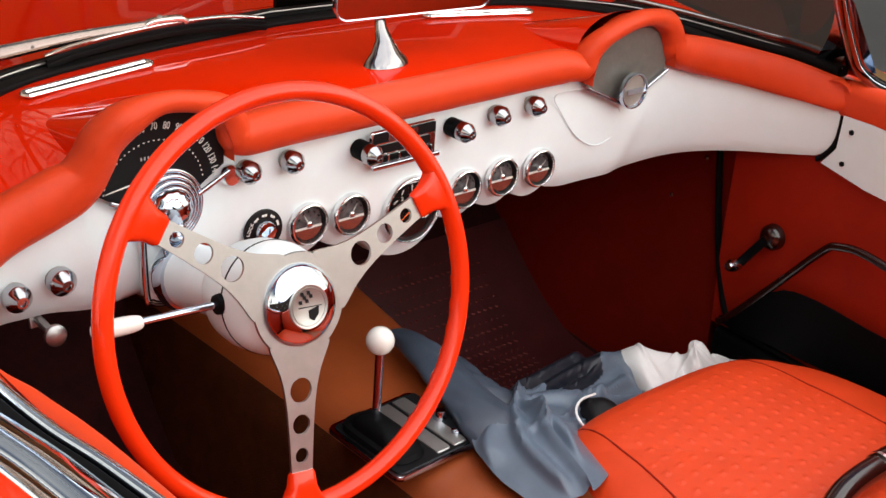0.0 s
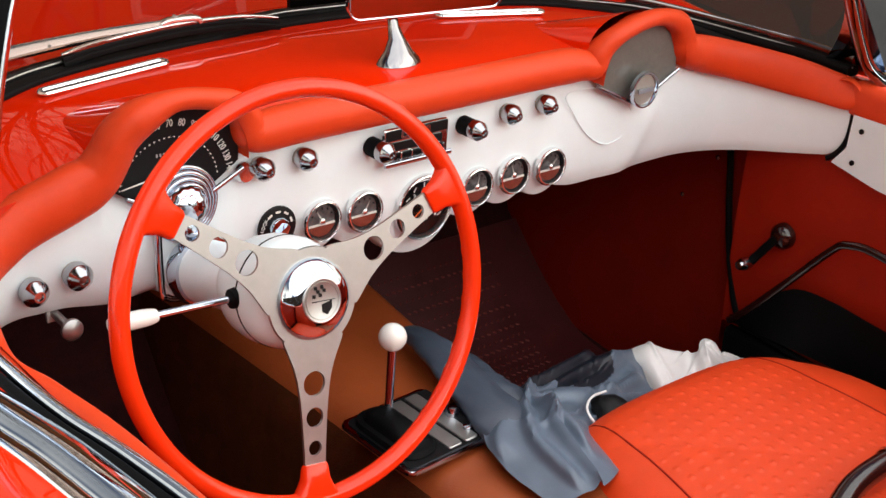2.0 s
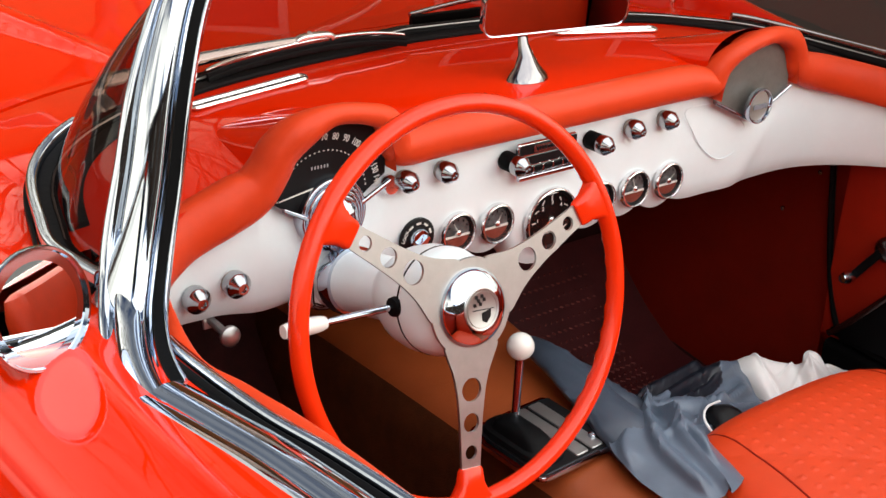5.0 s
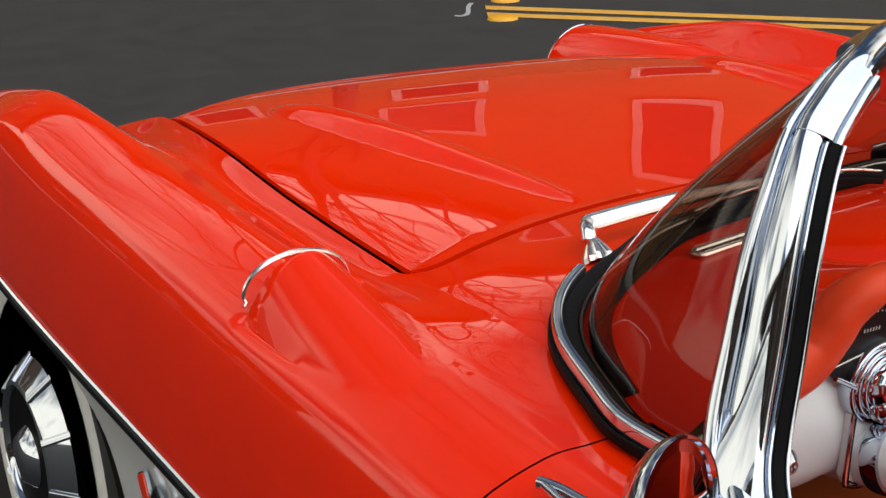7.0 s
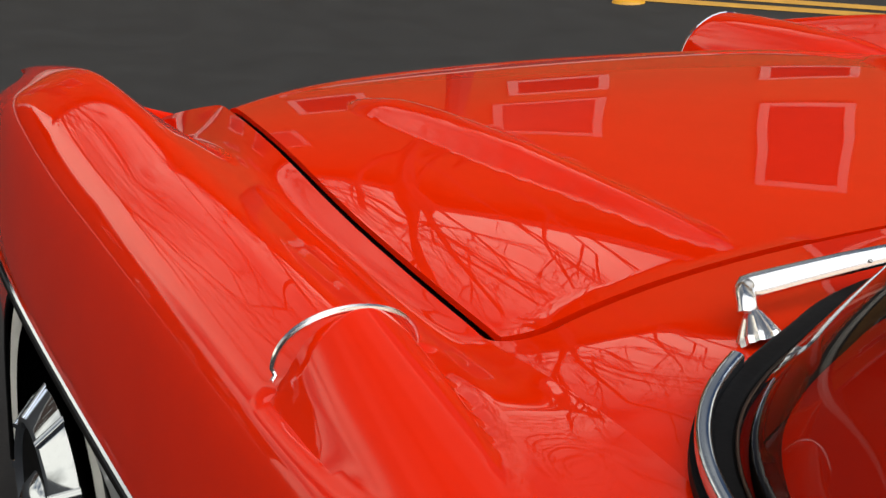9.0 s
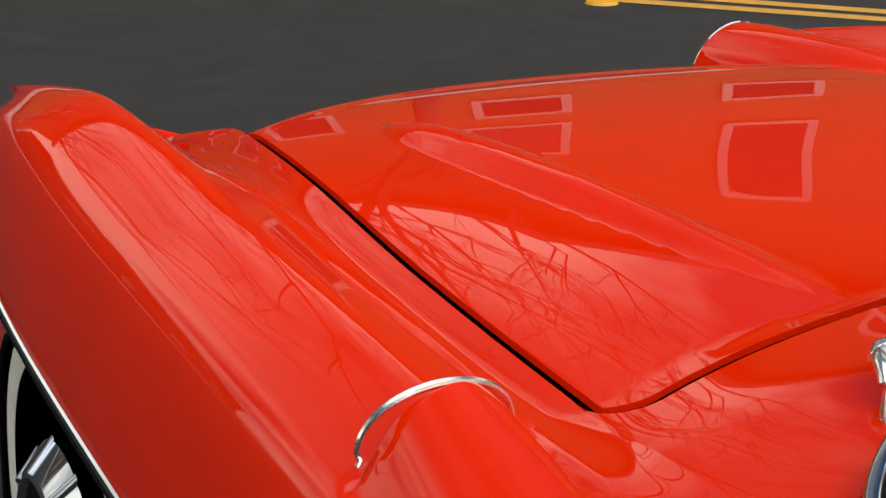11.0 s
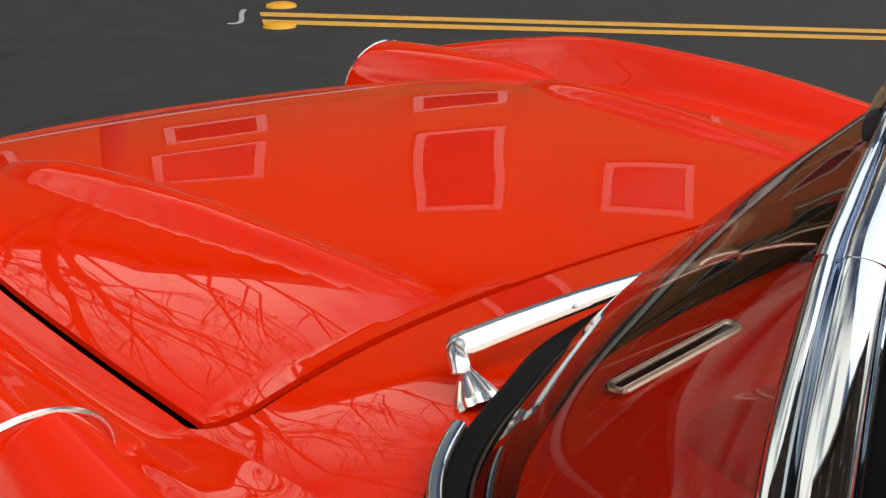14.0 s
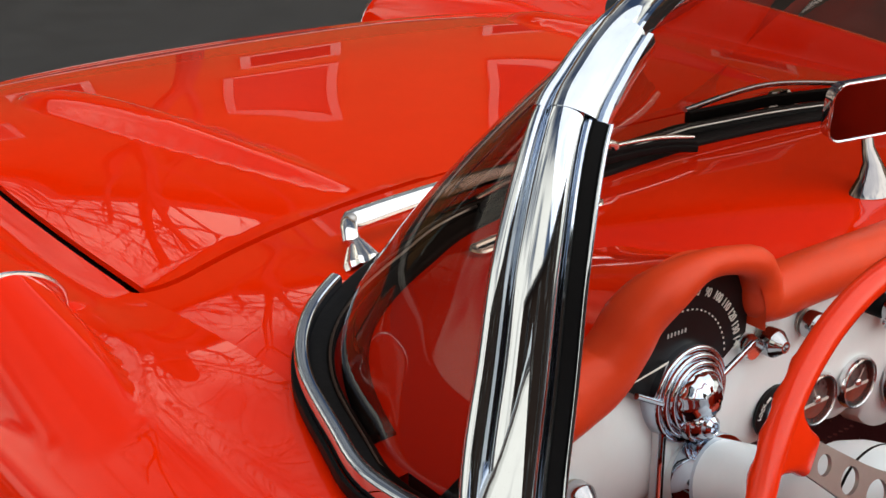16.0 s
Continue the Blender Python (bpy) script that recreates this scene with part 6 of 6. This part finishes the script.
def jacket():
    net = [
        [(0.215, 0.030, 0.25), (0.270, 0.035, 0.28), (0.338, 0.025, 0.28), (0.396, 0.008, 0.28), (0.430, -0.005, 0.27)],
        [(0.204, 0.006, 0.345), (0.261, 0.004, 0.380), (0.328, -0.011, 0.388), (0.386, -0.028, 0.386), (0.418, -0.041, 0.375)],
        [(0.085, -0.100, 0.455), (0.139, -0.092, 0.418), (0.227, -0.087, 0.402), (0.311, -0.087, 0.390), (0.385, -0.100, 0.372)],
        [(-0.014, -0.167, 0.466), (0.050, -0.180, 0.474), (0.125, -0.174, 0.452), (0.223, -0.148, 0.402), (0.376, -0.127, 0.355)],
        [(-0.043, -0.246, 0.462), (0.003, -0.247, 0.474), (0.066, -0.230, 0.476), (0.128, -0.208, 0.448), (0.252, -0.152, 0.345)],
        [(-0.036, -0.330, 0.452), (-0.010, -0.336, 0.464), (0.030, -0.340, 0.466), (0.090, -0.310, 0.450), (0.155, -0.235, 0.375)],
    ]
    folds = ((0.9, 2.2, 0.3, 3.6, 0.34, 0.010), (1.0, 2.4, 1.1, 4.6, 0.30, 0.013), (1.1, 2.3, 2.2, 4.3, 0.30, 0.015), (1.0, 2.1, 2.6, 2.6, 0.26, 0.017), (1.0, 2.0, 2.9, 1.6, 0.24, 0.016),
             (0.8, 1.5, 2.2, 1.1, 0.22, 0.012), (2.2, 2.0, 3.6, 1.3, 0.22, 0.013), (2.6, 3.0, 3.7, 2.1, 0.24, 0.014), (1.8, 4.9, 1.7, 3.0, 0.28, 0.012), (2.9, 2.4, 3.9, 2.9, 0.20, 0.012))
    folds = [(u0, v0, u1, v1, w * 0.9, h * 1.1) for u0, v0, u1, v1, w, h in folds]
    rnd = random.Random(11)
    for _ in range(16):
        a, L = rnd.uniform(0.2, 2.9), rnd.uniform(0.7, 1.6)
        u, v = rnd.uniform(0.2, 3.2), rnd.uniform(1.0, 4.0)
        folds.append((u, v, u + L * math.cos(a), v + L * math.sin(a), rnd.uniform(0.12, 0.18), rnd.uniform(0.002, 0.004)))
    # net region cut out of the cloth to carry the painted shade
    inside = lambda u, v: u < 2.9 + 0.2 * math.sin(4 * v) and 0.3 < v < 2.15 + 0.25 * math.sin(3.1 * u + 0.5) - 0.10 * u
    j = part("jacket", draped(net, folds, 2.0, 0.0008, lambda u, v: not inside(u, v)), CLOTH, None, smooth=70)
    part("shade_patch", draped(net, folds, 2.0, 0.0008, inside), CLOTH_SHADE, j, "upper part of the jacket with shade put into its navy colour", smooth=70)
    part("sleeve", tube(((0.070, 0.092, 0.470), (0.062, 0.031, 0.476), (0.046, -0.040, 0.476), (0.030, -0.114, 0.472), (0.022, -0.173, 0.464), (0.020, -0.230, 0.440)), (0.016, 0.026, 0.031, 0.037, 0.042, 0.030), 4.0, 0.5), SLEEVE, j, smooth=80)
    part("sleeve", tube(((0.122, 0.078, 0.430), (0.101, 0.001, 0.440), (0.090, -0.073, 0.440), (0.110, -0.112, 0.434)), (0.018, 0.028, 0.032, 0.024), 9.0, 0.7), SLEEVE, j, smooth=80)
    part("collar_piping", sweep(spline([Vector(p) for p in ((0.236, -0.147, 0.432), (0.198, -0.156, 0.440), (0.171, -0.173, 0.441), (0.164, -0.190, 0.434), (0.176, -0.200, 0.418))], 6), ring(0.0018, 8)), BAG, j, "white piping on the collar")
    part("collar_lining", tube(((0.240, -0.140, 0.410), (0.226, -0.165, 0.424), (0.205, -0.190, 0.416)), (0.012, 0.026, 0.016), 3.0, 0.45), DIAL, j, "black collar lining")
    tagged(j, "crumpled slate-grey nylon jacket lying on the car floor", "jacket")


def plastic_bag():
    net = [
        [(0.440, 0.000, 0.28), (0.455, -0.015, 0.28), (0.480, -0.040, 0.28), (0.517, -0.055, 0.28), (0.520, -0.070, 0.28), (0.560, -0.085, 0.28), (0.616, -0.090, 0.28)],
        [(0.429, -0.022, 0.378), (0.445, -0.040, 0.390), (0.466, -0.067, 0.386), (0.507, -0.080, 0.374), (0.513, -0.097, 0.386), (0.550, -0.109, 0.370), (0.612, -0.109, 0.345)],
        [(0.405, -0.053, 0.385), (0.412, -0.080, 0.396), (0.439, -0.096, 0.386), (0.475, -0.106, 0.378), (0.480, -0.130, 0.396), (0.527, -0.131, 0.370), (0.608, -0.120, 0.335)],
        [(0.394, -0.100, 0.360), (0.398, -0.124, 0.366), (0.423, -0.136, 0.362), (0.452, -0.145, 0.355), (0.484, -0.153, 0.350), (0.525, -0.155, 0.335), (0.584, -0.156, 0.315)],
    ]
    folds = ((3.9, 1.0, 4.1, 2.6, 0.26, 0.005), (4.0, 1.2, 2.6, 2.4, 0.16, 0.005), (4.0, 1.2, 5.3, 2.2, 0.16, 0.005), (1.0, 1.0, 1.6, 2.6, 0.2, 0.004), (2.9, 1.1, 2.2, 1.9, 0.14, 0.004), (5.0, 1.1, 5.8, 2.0, 0.14, 0.005))
    b = part("plastic_bag", draped(net, folds, 5.0, 0.0008), BAG, None, smooth=70)
    knot = tube(((0.497, -0.112, 0.372), (0.505, -0.104, 0.386), (0.512, -0.100, 0.400), (0.522, -0.104, 0.396), (0.526, -0.118, 0.374)), (0.014, 0.009, 0.009, 0.010, 0.013), 7.0, 0.7)
    part("knot", knot, BAG, b, smooth=80)
    tagged(b, "thin white plastic carrier bag crumpled on the floor", "bag")


jacket()
plastic_bag()


# ---- across the road, seen in the paint, and unseen houses added for reflections ----
def window_unit(x, z, w, h, y, parent):
    bm = bmesh.new()
    for a0, a1, b0, b1 in ((x - w / 2 - 0.12, x - w / 2, z - h / 2 - 0.12, z + h / 2 + 0.12), (x + w / 2, x + w / 2 + 0.12, z - h / 2 - 0.12, z + h / 2 + 0.12), (x - w / 2, x + w / 2, z + h / 2, z + h / 2 + 0.12), (x - w / 2, x + w / 2, z - h / 2 - 0.12, z - h / 2)):
        block(a0, a1, y - 0.06, y, b0, b1, bm, r=0.01)
    f = part("window", bm, TRIMW, parent, "white-framed sash window", smooth=0)
    part("pane", block(x - w / 2, x + w / 2, y - 0.03, y - 0.005, z - h / 2, z + h / 2), PANE, f, smooth=0)


def house(place, turn, x0, x1, depth, eave, ridge, units, mat=SIDING, label="two-storey tan house with white-framed windows across the road"):
    h = new("house")
    h.matrix_world = Matrix.Translation(place) @ Matrix.Rotation(turn, 4, "Z")
    tagged(h, label, "house")
    part("wall", block(x0, x1, 0, depth, 0, eave, r=0.02), mat, h, smooth=0)
    bm = bmesh.new()
    ym = depth / 2
    rows = [[Vector((x, yy, zz)) for x in (x0 - 0.4, x1 + 0.4)] for yy, zz in ((-0.4, eave - 0.1), (ym, ridge), (depth + 0.4, eave - 0.1), (depth + 0.4, eave + 0.1), (ym, ridge + 0.2), (-0.4, eave + 0.1))]
    _, V = grid(rows, bm, close_v=True)
    bm.faces.new([r[0] for r in V]), bm.faces.new([r[1] for r in V])
    part("roof", bm, ROOF, h, smooth=0)
    part("eave_board", block(x0 - 0.4, x1 + 0.4, -0.45, -0.41, eave - 0.12, eave + 0.06), ROOF, h, smooth=0)
    for x, z, w, hh in units:
        window_unit(x, z, w, hh, 0.0, h)


house(LINE_N * 14.0 - LINE_DIR * 0.2, math.atan2(LINE_DIR.y, LINE_DIR.x), -12.0, 26.0, 8.0, 7.0, 7.8,
      ((-9.0, 1.7, 0.8, 1.2), (-6.0, 1.7, 0.8, 1.2), (-3.2, 1.7, 0.8, 1.0), (-0.4, 1.6, 0.9, 0.75), (2.4, 1.6, 0.9, 0.75), (5.4, 1.6, 0.9, 0.9), (9.0, 1.6, 0.9, 1.0), (13.0, 1.6, 0.9, 1.0),
       (-8.2, 4.5, 0.9, 1.3), (-4.6, 4.2, 0.9, 1.2), (-0.5, 3.5, 1.1, 1.5), (2.5, 4.2, 0.85, 1.6), (4.9, 4.6, 0.95, 0.85), (7.3, 4.6, 0.95, 0.85), (10.2, 4.3, 0.9, 1.2), (13.5, 4.3, 0.9, 1.2), (17.0, 4.3, 0.9, 1.2)))


def bare_tree(x, y, height, seed):
    rnd = random.Random(seed)
    t = new("tree")
    t.location = (x, y, 0)
    tagged(t, "tall leafless tree with spreading branches", "tree")
    bm_t, bm_b = bmesh.new(), bmesh.new()

    def limb(bm, p, d, length, r, depth):
        pts = [p]
        cur, dirn = p.copy(), d.copy()
        n = 5
        for i in range(n):
            dirn = (dirn + Vector((rnd.uniform(-1, 1), rnd.uniform(-1, 1), rnd.uniform(-0.3, 0.7))) * 0.16).normalized()
            cur = cur + dirn * length / n
            pts.append(cur.copy())
        sides = 8 if depth == 0 else (5 if depth < 3 else 3)
        sweep(pts, ring(r, sides), up=(0.3, 0.9, 0.1), bm=bm, scale=lambda k: 1 - 0.5 * k)
        if depth < 6:
            for i in range(rnd.choice((2, 3, 3)) if depth else 7):
                k = rnd.uniform(0.4, 1.0)
                q = pts[min(n, max(1, round(k * n)))]
                a = rnd.uniform(0, 2 * math.pi)
                nd = (dirn * 0.75 + Vector((math.cos(a), math.sin(a), rnd.uniform(-0.1, 0.5))) * 0.75).normalized()
                limb(bm_b, q, nd, length * rnd.uniform(0.55, 0.8), r * 0.56, depth + 1)
    limb(bm_t, Vector((0, 0, 0)), Vector((0, 0, 1)), height * 0.36, height * 0.0085, 0)
    part("trunk", bm_t, BARK, t)
    part("branches", bm_b, BARK, t)


bare_tree(*(LINE_N * 12.0 - LINE_DIR * 1.5).xy, 17, 3)
# added house, never in view: keeps bright sky out of the fender's side
house(LINE_N * 13.0 - LINE_DIR * 28.0, math.atan2(LINE_DIR.y, LINE_DIR.x), -9.0, 9.0, 8.0, 5.6, 8.2,
      ((-6.0, 1.6, 0.9, 1.2), (-1.5, 1.6, 0.9, 1.2), (3.0, 1.6, 0.9, 1.2), (6.5, 4.0, 0.9, 1.2), (-4.0, 4.0, 0.9, 1.2)), BROWN, "dark brown house with white-framed windows, added down the road to darken reflections")
# unseen house added behind the camera to give the chrome dark reflections
house(LINE_N * -13.0, math.atan2(LINE_DIR.y, LINE_DIR.x) + math.pi, -16.0, 12.0, 8.0, 4.7, 6.0,
      ((-12.0, 1.7, 1.0, 1.4), (-7.0, 1.7, 1.0, 1.4), (-2.0, 1.7, 1.0, 1.4), (3.0, 1.7, 1.0, 1.4), (8.0, 1.7, 1.0, 1.4), (-9.5, 3.7, 0.9, 0.9), (-4.5, 3.7, 0.9, 0.9), (0.5, 3.7, 0.9, 0.9), (5.5, 3.7, 0.9, 0.9)), BROWN, "unseen dark brown house added behind the car to darken chrome and cowl")
bare_tree(*(LINE_N * 12.3 - LINE_DIR * 8.2).xy, 17, 21)


def far_pavement():
    c = LINE_N * 8.6
    bm = block(-30.0, 30.0, 0.0, 1.6, -0.05, 0.13, r=0.02, m=Matrix.Translation(c) @ Matrix.Rotation(math.atan2(LINE_DIR.y, LINE_DIR.x), 4, "Z"))
    tagged(part("pavement", bm, CONCRETE), "pale concrete pavement with kerb across the road", "pavement", kind="structure")


far_pavement()
